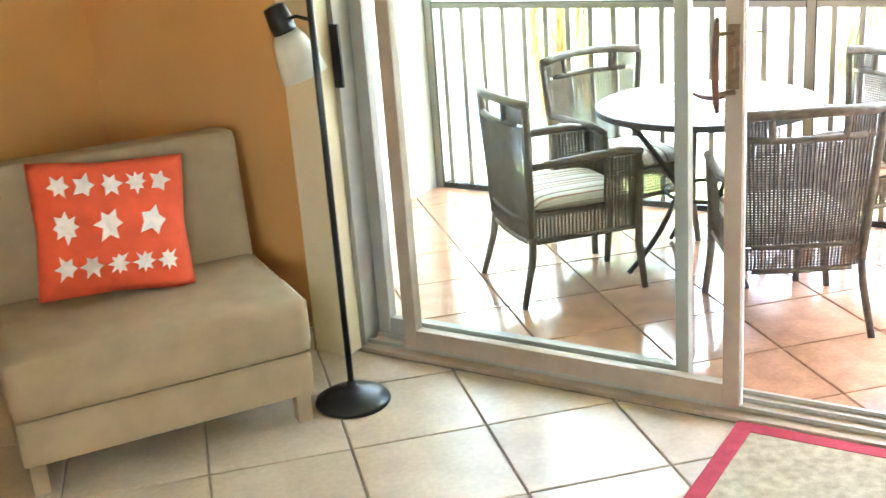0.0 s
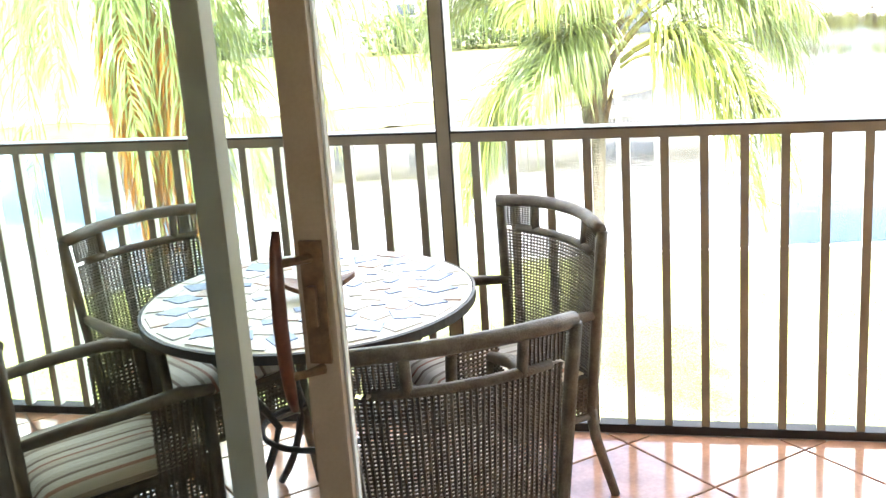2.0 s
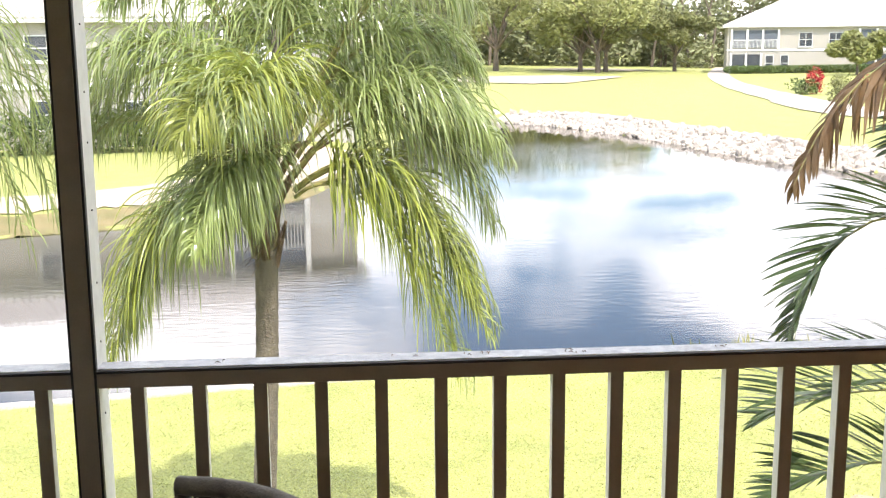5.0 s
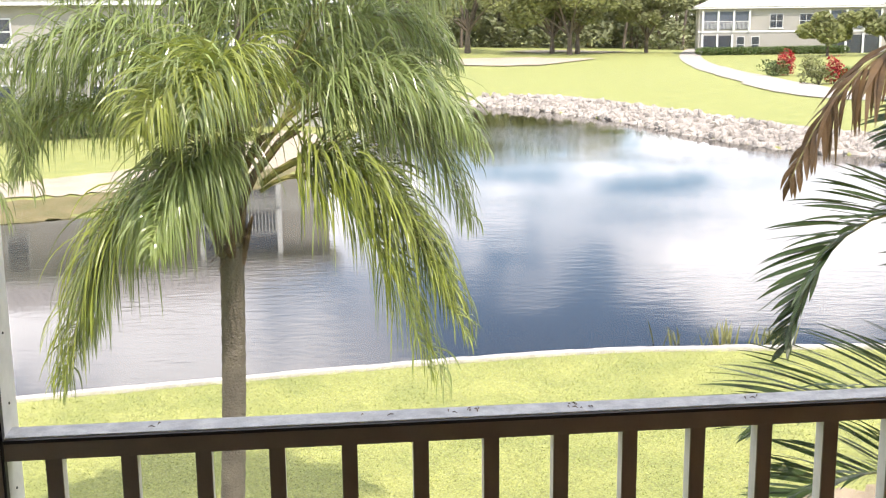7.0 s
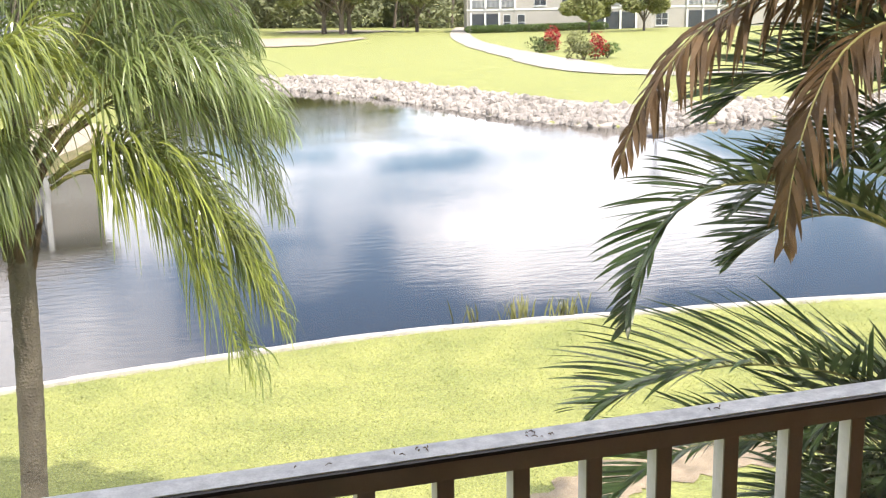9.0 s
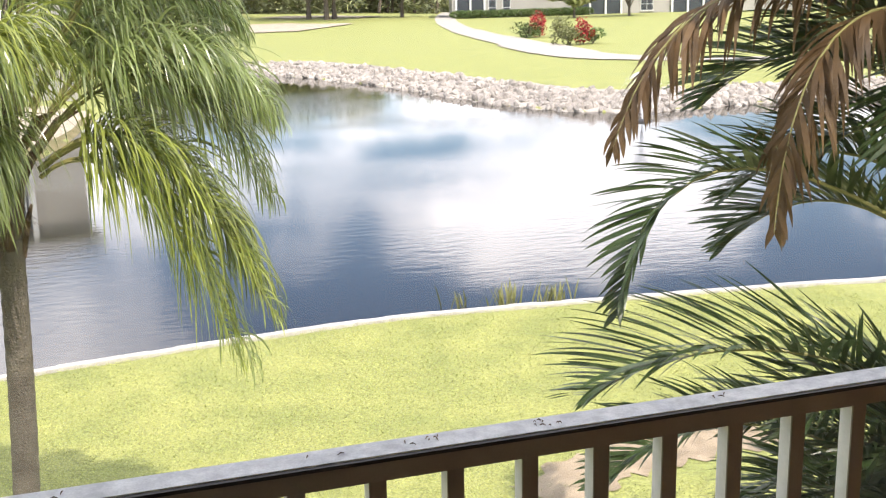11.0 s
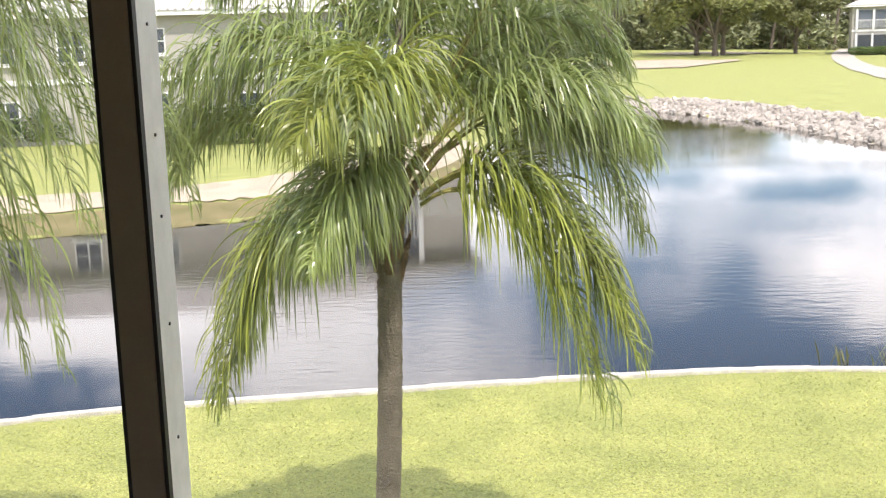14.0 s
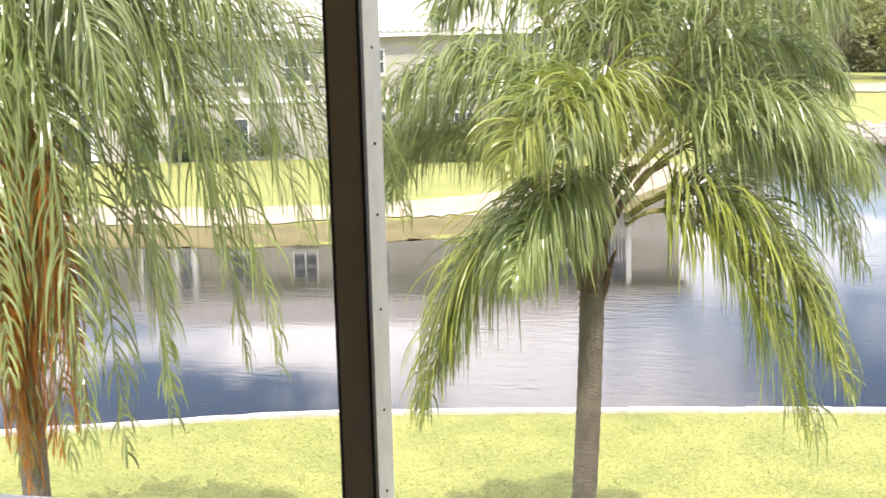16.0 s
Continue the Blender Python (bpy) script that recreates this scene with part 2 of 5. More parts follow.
def glass_material():
    m = bpy.data.materials.new("clear_door_glass")
    m.use_nodes = True
    n, l = m.node_tree.nodes, m.node_tree.links
    n.remove(n["Principled BSDF"])
    t, g, x = n.new("ShaderNodeBsdfTransparent"), n.new("ShaderNodeBsdfGlossy"), n.new("ShaderNodeMixShader")
    t.inputs["Color"].default_value = (0.93, 0.96, 0.94, 1)
    g.inputs["Roughness"].default_value = 0.02
    f, pw, ad = n.new("ShaderNodeLayerWeight"), n.new("ShaderNodeMath"), n.new("ShaderNodeMath")
    f.inputs["Blend"].default_value = 0.5
    pw.operation, pw.inputs[1].default_value = "POWER", 5.0
    ad.operation, ad.inputs[1].default_value, ad.inputs[2].default_value = "MULTIPLY_ADD", 0.8, 0.025
    l.new(f.outputs["Facing"], pw.inputs[0])
    l.new(pw.outputs[0], ad.inputs[0])
    l.new(ad.outputs[0], x.inputs[0])
    l.new(t.outputs[0], x.inputs[1])
    l.new(g.outputs[0], x.inputs[2])
    l.new(x.outputs[0], n["Material Output"].inputs["Surface"])
    return m


def screen_material():
    m = bpy.data.materials.new("insect_screen_mesh")
    m.use_nodes = True
    n, l = m.node_tree.nodes, m.node_tree.links
    n.remove(n["Principled BSDF"])
    t, d, x = n.new("ShaderNodeBsdfTransparent"), n.new("ShaderNodeBsdfDiffuse"), n.new("ShaderNodeMixShader")
    d.inputs["Color"].default_value = (0.30, 0.30, 0.29, 1)
    x.inputs[0].default_value = 0.10
    l.new(t.outputs[0], x.inputs[1])
    l.new(d.outputs[0], x.inputs[2])
    l.new(x.outputs[0], n["Material Output"].inputs["Surface"])
    return m


def water_material():
    m = bpy.data.materials.new("pond_water")
    m.use_nodes = True
    n, l = m.node_tree.nodes, m.node_tree.links
    b = n["Principled BSDF"]
    b.inputs["Base Color"].default_value = (0.012, 0.010, 0.007, 1)
    b.inputs["Roughness"].default_value = 0.03
    b.inputs["IOR"].default_value = 1.36
    b.inputs["Specular IOR Level"].default_value = 0.9
    co = n.new("ShaderNodeTexCoord")
    mp = n.new("ShaderNodeMapping")
    mp.inputs["Scale"].default_value = (0.55, 1.5, 1)
    mp.inputs["Rotation"].default_value = (0, 0, radians(12))
    a, c = n.new("ShaderNodeTexNoise"), n.new("ShaderNodeTexNoise")
    a.inputs["Scale"].default_value, a.inputs["Detail"].default_value = 4.2, 5
    c.inputs["Scale"].default_value, c.inputs["Detail"].default_value = 0.11, 3
    rp = n.new("ShaderNodeValToRGB")
    rp.color_ramp.elements[0].position, rp.color_ramp.elements[1].position = 0.42, 0.62
    rp.color_ramp.elements[0].color = (0.12, 0.12, 0.12, 1)
    l.new(co.outputs["Object"], mp.inputs["Vector"])
    l.new(mp.outputs["Vector"], a.inputs["Vector"])
    l.new(co.outputs["Object"], c.inputs["Vector"])
    l.new(c.outputs["Fac"], rp.inputs["Fac"])
    bp = n.new("ShaderNodeBump")
    bp.inputs["Distance"].default_value = 0.013
    ml = n.new("ShaderNodeMath")
    ml.operation, ml.inputs[1].default_value = "MULTIPLY", 0.5
    l.new(rp.outputs["Color"], ml.inputs[0])
    l.new(ml.outputs[0], bp.inputs["Strength"])
    l.new(a.outputs["Fac"], bp.inputs["Height"])
    l.new(bp.outputs["Normal"], b.inputs["Normal"])
    return m


M_GLASS, M_SCREEN, M_WATER = glass_material(), screen_material(), water_material()


# ---------- mesh helpers ----------
def part(name, bm, material, parent=None, label="", smooth=False):
    me = bpy.data.meshes.new(name)
    bm.to_mesh(me)
    bm.free()
    me.materials.append(material)
    if smooth:
        for p in me.polygons:
            p.use_smooth = True
    ob = new(name, me)
    if parent is not None:
        ob.parent = parent
    if label:
        tagged(ob, label)
    return ob


def raw(name, verts, faces, material, parent=None, smooth=False):
    me = bpy.data.meshes.new(name)
    me.from_pydata([tuple(v) for v in verts], [], faces)
    me.materials.append(material)
    if smooth:
        for p in me.polygons:
            p.use_smooth = True
    ob = new(name, me)
    if parent is not None:
        ob.parent = parent
    return ob


def box(x0, y0, z0, x1, y1, z1, bev=0.0, bm=None, m=None):
    own = bm is None
    bm = bmesh.new() if own else bm
    r = bmesh.ops.create_cube(bm, size=1)
    vs = r["verts"]
    mat4 = Matrix.Translation(((x0 + x1) / 2, (y0 + y1) / 2, (z0 + z1) / 2)) @ Matrix.Diagonal((abs(x1 - x0), abs(y1 - y0), abs(z1 - z0), 1))
    bmesh.ops.transform(bm, matrix=(m @ mat4 if m is not None else mat4), verts=vs)
    if bev > 0:
        es = list({e for v in vs for e in v.link_edges})
        bmesh.ops.bevel(bm, geom=es, offset=bev, segments=2, affect="EDGES", profile=0.7)
    return bm


def tube(points, radius, sides=8, bm=None, cap=True):
    bm = bmesh.new() if bm is None else bm
    pts = [Vector(p) for p in points]
    rs = radius if isinstance(radius, (list, tuple)) else [radius] * len(pts)
    rings = []
    ref = Vector((0, 0, 1))
    for i, p in enumerate(pts):
        d = (pts[min(i + 1, len(pts) - 1)] - pts[max(i - 1, 0)]).normalized()
        u = d.cross(ref if abs(d.z) < 0.95 else Vector((1, 0, 0))).normalized()
        v = d.cross(u)
        rings.append([bm.verts.new(p + (u * math.cos(2 * math.pi * k / sides) + v * math.sin(2 * math.pi * k / sides)) * rs[i]) for k in range(sides)])
    for a, b in zip(rings, rings[1:]):
        for k in range(sides):
            bm.faces.new((a[k], a[(k + 1) % sides], b[(k + 1) % sides], b[k]))
    if cap:
        bm.faces.new(rings[0][::-1])
        bm.faces.new(rings[-1])
    return bm


def lathe(profile, sides=32, bm=None):
    bm = bmesh.new() if bm is None else bm
    rings = []
    for r, z in profile:
        rings.append([bm.verts.new((r * math.cos(2 * math.pi * k / sides), r * math.sin(2 * math.pi * k / sides), z)) for k in range(sides)])
    for a, b in zip(rings, rings[1:]):
        for k in range(sides):
            bm.faces.new((a[k], a[(k + 1) % sides], b[(k + 1) % sides], b[k]))
    bm.faces.new(rings[0][::-1])
    bm.faces.new(rings[-1])
    return bm


def curve3(p0, p1, p2, n):
    p0, p1, p2 = Vector(p0), Vector(p1), Vector(p2)
    return [p0 * (1 - t) ** 2 + p1 * 2 * t * (1 - t) + p2 * t * t for t in (i / (n - 1) for i in range(n))]


def thing(name, label, category, m=None, group="", kind=""):
    ob = new(name)
    ob.empty_display_size = 0.1
    if m is not None:
        ob.matrix_world = m
    return tagged(ob, label, category, group, kind)


def setting(name, bm, material, label, category):
    return tagged(part(name, bm, material), label, category, kind="structure")


# ---------- ground, pond ----------
NEAR_SHORE = [(-60, -6), (-36, 0), (-20, 7), (-13, 10.2), (-6.7, 12.55), (-4.2, 13.3), (-1, 13.85), (2.2, 14.3), (5, 14.5), (8.5, 14.2), (13, 13.6), (20, 12.2), (32, 9.5), (55, 6)]
FAR_SHORE = [(60, 33), (45, 36), (34, 38), (27, 38.6), (22.4, 38.0), (19.3, 39.8), (17.5, 45), (15.2, 56), (12, 64), (8.5, 67), (4, 60), (1, 45), (-1, 35.2), (-4.9, 30.1), (-7, 28.8), (-11, 27.4), (-14, 27.1), (-24, 26), (-40, 20), (-70, 6)]


def smooth_line(pts, n=8):
    out = []
    for i in range(len(pts) - 1):
        p0, p1, p2, p3 = (np.array(pts[max(0, min(len(pts) - 1, i + k))], float) for k in (-1, 0, 1, 2))
        for j in range(n):
            t = j / n
            out.append(0.5 * (2 * p1 + (p2 - p0) * t + (2 * p0 - 5 * p1 + 4 * p2 - p3) * t * t + (3 * p1 - p0 - 3 * p2 + p3) * t ** 3))
    out.append(np.array(pts[-1], float))
    return np.array(out)


SHORE_N, SHORE_F = smooth_line(NEAR_SHORE), smooth_line(FAR_SHORE)
POND = np.vstack([SHORE_N, SHORE_F])
WATER_Z = -3.46


def pond_distance(xy):
    """Signed distance to the pond's edge, negative inside."""
    a, b = POND, np.roll(POND, -1, axis=0)
    best = np.full(len(xy), 1e9)
    inside = np.zeros(len(xy), bool)
    for p, q in zip(a, b):
        d = q - p
        t = np.clip(((xy - p) @ d) / max(1e-9, d @ d), 0, 1)
        best = np.minimum(best, np.hypot(*(xy - p - t[:, None] * d).T))
        cross = ((p[1] > xy[:, 1]) != (q[1] > xy[:, 1])) & (xy[:, 0] < (q[0] - p[0]) * (xy[:, 1] - p[1]) / (q[1] - p[1] + 1e-12) + p[0])
        inside ^= cross
    return np.where(inside, -best, best)


def smoothstep(a, b, v):
    t = np.clip((v - a) / (b - a), 0, 1)
    return t * t * (3 - 2 * t)


def ground_z(xy):
    xy = np.atleast_2d(np.array(xy, float))
    x, y = xy[:, 0], xy[:, 1]
    far = smoothstep(20, 30, y)
    right = smoothstep(6, 14, x)
    base = -3.3 + far * (0.25 + 0.25 * right) + 0.5 * far * np.sin(x * 0.05 + 1) * np.sin(y * 0.045) * smoothstep(60, 110, y)
    d = pond_distance(xy)
    bank = np.where(far > 0.5, 3.0, 0.35)
    return np.where(d < 0, -3.42 + (np.maximum(d, -2.5)) * 0.6, base + (-3.40 - base) * (1 - smoothstep(0.0, 1.0, d / bank)))


def spaced(stops):
    out = []
    for a, b, s in stops:
        out += list(np.arange(a, b, s))
    return out + [stops[-1][1]]


def build_ground():
    xs = spaced([(-1500, -200, 130), (-200, -60, 14), (-60, -24, 2.0), (-24, 30, 0.6), (30, 70, 2.0), (70, 200, 13), (200, 1500, 130)])
    ys = spaced([(-600, -60, 60), (-60, -6, 9), (-6, 10, 1.2), (10, 16, 0.25), (16, 70, 0.6), (70, 170, 4), (170, 400, 23), (400, 3000, 260)])
    gx, gy = np.meshgrid(xs, ys)
    xy = np.column_stack([gx.ravel(), gy.ravel()])
    v = np.column_stack([xy, ground_z(xy)])
    nx = len(xs)
    faces = [(j * nx + i, j * nx + i + 1, (j + 1) * nx + i + 1, (j + 1) * nx + i) for j in range(len(ys) - 1) for i in range(nx - 1)]
    g = raw("ground", v.tolist(), faces, M_GRASS, smooth=True)
    tagged(g, "sunlit green lawn and golf course ground", "ground", kind="structure")


build_ground()
bm = bmesh.new()
bm.faces.new([bm.verts.new((x, y, WATER_Z)) for x, y in ((-90, -15), (80, -15), (80, 75), (-90, 75))])
setting("water", bm, M_WATER, "still pond water reflecting blue sky and clouds", "pond")


def ribbon(name, line, width, lift, material, label, category, ragged=0.0):
    line = smooth_line(line, 10)
    rnd = random.Random(name)
    verts, faces = [], []
    cols = 6
    for i, p in enumerate(line):
        d = line[min(i + 1, len(line) - 1)] - line[max(i - 1, 0)]
        nrm = np.array([-d[1], d[0]]) / (np.hypot(*d) + 1e-9)
        w = width[i * len(width) // len(line)] if isinstance(width, list) else width
        w *= 1 + ragged * (rnd.random() - 0.5)
        for c in range(cols):
            q = p + nrm * w * (c / (cols - 1) - 0.5)
            verts.append(q)
    verts = np.array(verts)
    verts = np.column_stack([verts, ground_z(verts) + lift]).tolist()
    for i in range(len(line) - 1):
        for c in range(cols - 1):
            k = i * cols + c
            faces.append((k, k + 1, k + cols + 1, k + cols))
    return tagged(raw(name, verts, faces, material, smooth=True), label, category, kind="structure")


ribbon("shore_sand", [(p[0] - 1.3, p[1] + 3.3) for p in FAR_SHORE[11:]], 3.0, 0.04, M_SAND, "pale sand strip along the far pond bank", "sand", 0.25)
ribbon("shore_mud", [(p[0] - 0.3, p[1] + 0.8) for p in FAR_SHORE[11:]], 2.0, 0.025, M_MUD, "brown muddy bank at the water line", "mud", 0.25)
ribbon("cart_path", [(60, 175), (46, 135), (40, 115), (36, 97), (33, 81), (30.6, 67), (30.5, 59), (36, 53), (52, 48)], [2.5, 2.5, 2.5, 3, 3.5, 4.5, 4, 3, 2.5], 0.06, M_PATH, "pale concrete golf cart path", "path")
ribbon("sand_bunker", [(15, 122), (21, 128), (28, 123)], 15.0, 0.10, M_SAND, "white sand golf bunker", "bunker", 0.3)
ribbon("sand_bunker", [(27, 150), (34, 154), (40, 148)], 7.0, 0.10, M_SAND, "white sand golf bunker", "bunker", 0.3)
ribbon("bare_soil_patch", [(4.4, 7.9), (5.3, 8.4), (6.2, 8.55), (7.4, 8.6)], 0.8, 0.012, M_DIRT, "bare sandy soil patch in the lawn", "soil", 0.5)


ribbon("gravel_bank", [(p[0] + 0.9, p[1] + 0.7) for p in FAR_SHORE[1:10]], 3.0, 0.03, M_ROCK, "pale gravel under the riprap stones", "gravel", 0.2)


def build_edging():
    """White edging between lawn and pond."""
    root = thing("pond_edging", "low white concrete edging along the pond", "edging", kind="structure")
    rnd = random.Random(5)
    line = SHORE_N[(SHORE_N[:, 0] > -16) & (SHORE_N[:, 0] < 24)]
    seg, acc = [line[0]], 0.0
    for p, q in zip(line, line[1:]):
        n = max(1, int(np.hypot(*(q - p)) / 0.5))
        seg += [p + (q - p) * (k + 1) / n for k in range(n)]
    for p, q in zip(seg, seg[1:]):
        d = Vector((q[0] - p[0], q[1] - p[1], 0))
        m = Matrix.Translation(((p[0] + q[0]) / 2, (p[1] + q[1]) / 2 + rnd.uniform(-0.006, 0.006), -3.395)) @ Matrix.Rotation(math.atan2(d.y, d.x), 4, "Z")
        h = d.length / 2 + 0.02
        part("edging_block", box(-h, -0.07, -0.09, h, 0.07, 0.075 + rnd.uniform(-0.006, 0.006), 0.02, m=m), M_EDGE, root)


build_edging()


# ---------- own building: floors, walls, lanai ----------
X0, X1 = -2.06, 3.1
DOOR_Y = -1.955
setting("floor", box(X0 + 0.001, DOOR_Y - 0.05, -0.30, X1 - 0.001, 0.10, -0.012), M_GROUT, "concrete balcony slab under terracotta tiles", "floor")
setting("floor_room", box(-2.249, -6.5, -0.30, X1 - 0.001, DOOR_Y - 0.051, -0.012), M_GROUT, "living room floor slab under beige tiles", "floor")
setting("wall_west", box(X0 - 0.2, -2.036, -3.3, X0, 0.14, 2.55), M_STUCCO, "white textured stucco balcony side wall", "wall")
setting("wall_east", box(X1, -6.3, -3.3, X1 + 0.2, 0.14, 2.55), M_STUCCO, "white stucco side wall", "wall")
setting("ceiling", box(X0 - 0.2, DOOR_Y - 0.02, 2.55, X1 + 0.2, 0.14, 2.7), M_CEIL, "white painted balcony ceiling", "ceiling")
setting("ceiling_room", box(-2.45, -6.5, 2.55, X1 + 0.2, DOOR_Y - 0.02, 2.7), M_CEIL, "white living room ceiling", "ceiling")
setting("trim", box(X0, -0.06, 2.3, X1, 0.08, 2.55, 0.006), M_STUCCO, "white stucco beam above the screens", "beam")
setting("wall_below", box(-2.9, -0.05, -3.35, X1 + 0.2, 0.06, -0.302), M_STUCCO, "stucco facade below the balcony", "wall")
setting("roof", box(-14, -9, 2.72, 14, 0.30, 3.0), M_ROOF, "roof of the apartment building above", "roof")
setting("wall_room_north", box(-2.25, -2.115, -0.3, -1.223, -2.037, 2.55), M_ORANGE, "ochre painted wall beside the sliding door", "wall")
setting("wall_room_west", box(-2.45, -6.5, -0.3, -2.25, -2.037, 2.55), M_ORANGE, "ochre painted living room wall", "wall")
# Back wall, out of view, left open for the added window.
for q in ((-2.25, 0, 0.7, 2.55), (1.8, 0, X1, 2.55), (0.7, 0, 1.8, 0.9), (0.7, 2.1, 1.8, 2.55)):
    setting("wall_room_south", box(q[0], -6.5, q[1], q[2], -6.3, q[3]), M_ORANGE, "ochre painted back wall round the added window", "wall")
setting("wall_over_door", box(-1.223, -2.115, 2.12, X1, -1.855, 2.55), M_ORANGE, "wall above the sliding door", "wall")
setting("wall_room_east", box(1.557, -2.115, -0.3, X1, -1.855, 2.12), M_ORANGE, "wall on the far side of the sliding door", "wall")
setting("wall_filler", box(X0 + 0.001, -2.035, -0.3, -1.223, -1.855, 2.55), M_STUCCO, "white stucco wall around the sliding door", "wall")
setting("baseboard", box(-2.25, -2.128, 0, -1.293, -2.115, 0.09, 0.003), M_CREAM, "cream baseboard", "baseboard")
setting("door_casing", box(-1.283, -2.127, 0, -1.133, -2.037, 2.12, 0.004), M_CREAM, "cream painted door casing", "trim")


def tile_floor(name, label, material, x0, x1, y0, y1, ax, ay, size, z):
    """Square tiles laid diagonally, clipped at the walls."""
    root = thing(name, label, "floor tiles", kind="structure")
    h = size / math.sqrt(2)
    gap = 0.0035 * 1.414
    shared = None
    n = 40
    for i in range(-n, n):
        for j in range(-n, n):
            cx, cy = ax + (i - j) * h, ay + (i + j) * h
            if cx + h < x0 or cx - h > x1 or cy + h < y0 or cy - h > y1:
                continue
            r = h - gap
            full = cx - r > x0 and cx + r < x1 and cy - r > y0 and cy + r < y1
            if full and shared is not None:
                t = new("tile", shared)
                t.parent, t.location = root, (cx, cy, z)
                continue
            bm = bmesh.new()
            ring = [(r, 0), (0, r), (-r, 0), (0, -r)]
            if not full:
                ring = clip_poly(ring, x0 - cx, x1 - cx, y0 - cy, y1 - cy)
                if len(ring) < 3:
                    bm.free()
                    continue
            bot = [bm.verts.new((x, y, -0.012)) for x, y in ring]
            mid = [bm.verts.new((x, y, -0.0025)) for x, y in ring]
            top = [bm.verts.new((x * 0.988, y * 0.988, 0)) for x, y in ring]
            k = len(ring)
            for a, b in ((bot, mid), (mid, top)):
                for q in range(k):
                    bm.faces.new((a[q], a[(q + 1) % k], b[(q + 1) % k], b[q]))
            bm.faces.new(top)
            t = part("tile", bm, material, root)
            t.location = (cx, cy, z)
            if full:
                shared = t.data
    return root


def clip_poly(poly, x0, x1, y0, y1):
    for axis, lim, sign in ((0, x0, 1), (0, x1, -1), (1, y0, 1), (1, y1, -1)):
        out = []
        for a, b in zip(poly, poly[1:] + poly[:1]):
            ia, ib = (a[axis] - lim) * sign >= 0, (b[axis] - lim) * sign >= 0
            if ia:
                out.append(a)
            if ia != ib:
                t = (lim - a[axis]) / (b[axis] - a[axis])
                out.append((a[0] + t * (b[0] - a[0]), a[1] + t * (b[1] - a[1])))
        poly = out
        if len(poly) < 3:
            return []
    return poly


# ---------- railing and screen frame ----------
def build_railing():
    root = thing("railing", "bronze aluminium balcony railing with square balusters", "railing")
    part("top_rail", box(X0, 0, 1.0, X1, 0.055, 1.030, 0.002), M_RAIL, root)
    # Cap strip in a pale mottled grey, lighter than the bronze rail under it.
    part("rail_cap", box(X0, 0.007, 1.0302, X1, 0.058, 1.038, 0.002), M_RAILTOP, root, "pale mottled rail cap")
    part("gasket", box(X0, -0.002, 1.0302, X1, 0.0068, 1.036), M_GASKET, root, "black screen gasket")
    part("bottom_rail", box(X0, 0.005, 0.0, X1, 0.06, 0.03, 0.003), M_GASKET, root)
    shared = None
    xs = [0.098 + 0.1203 * i for i in range(25)] + [-0.087 - 0.1243 * i for i in range(16)]
    for x in xs:
        if shared is None:
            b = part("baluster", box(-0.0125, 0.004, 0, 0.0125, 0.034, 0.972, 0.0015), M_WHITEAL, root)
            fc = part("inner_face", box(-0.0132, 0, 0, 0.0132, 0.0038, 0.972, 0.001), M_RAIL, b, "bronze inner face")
            shared, face = b.data, fc.data
        else:
            b = new("baluster", shared)
            b.parent = root
            fc = new("inner_face", face)
            fc.parent = b
        b.location = (x, 0.010, 0.029)


def build_post(name, x):
    root = thing(name, "white screen post with bronze inner face", "screen post")
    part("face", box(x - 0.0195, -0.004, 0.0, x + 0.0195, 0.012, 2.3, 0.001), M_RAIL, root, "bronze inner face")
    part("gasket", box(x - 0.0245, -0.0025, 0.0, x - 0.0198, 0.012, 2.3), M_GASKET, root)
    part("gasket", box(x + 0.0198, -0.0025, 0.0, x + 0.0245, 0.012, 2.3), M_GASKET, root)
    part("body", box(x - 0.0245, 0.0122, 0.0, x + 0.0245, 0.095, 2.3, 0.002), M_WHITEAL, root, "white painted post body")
    rnd = random.Random(3)
    for k in range(9):
        z = 0.95 + k * 0.13 + rnd.uniform(-0.03, 0.03)
        bm = tube([(x + 0.0244, 0.05, z), (x + 0.0262, 0.05, z)], 0.0022, 6)
        part("rivet", bm, M_IRON, root)


def build_debris():
    rnd = random.Random(6)
    for x, n in ((0.778, 7), (0.975, 9), (0.62, 2), (0.25, 2), (1.3, 3)):
        bm = bmesh.new()
        for _ in range(n):
            px, py, a = x + rnd.gauss(0, 0.016), 0.032 + rnd.uniform(-0.014, 0.014), rnd.uniform(0, 3.1)
            l = rnd.uniform(0.002, 0.006)
            tube([(px - l * math.cos(a), py - l * math.sin(a), 1.0395), (px, py, 1.0415), (px + l * math.cos(a), py + l * math.sin(a), 1.0395)], [0.0006, 0.0012, 0.0006], 4, bm)
        tagged(part("leaf_litter", bm, M_BOOT), "dry brown leaf bits lying on the rail cap", "debris", "leaf bits on the rail")


build_debris()
build_railing()
build_post("screen_post", 0.0)
build_post("screen_post", X0 + 0.03)
build_post("screen_post", 2.05)
for a, b in ((X0 + 0.055, -0.025), (0.025, 2.025)):
    scr = part("insect_screen", box(a, 0.098, 0.03, b, 0.099, 2.3), M_SCREEN)
    tagged(scr, "fine grey insect screen stretched over the balcony opening", "screen", kind="structure")


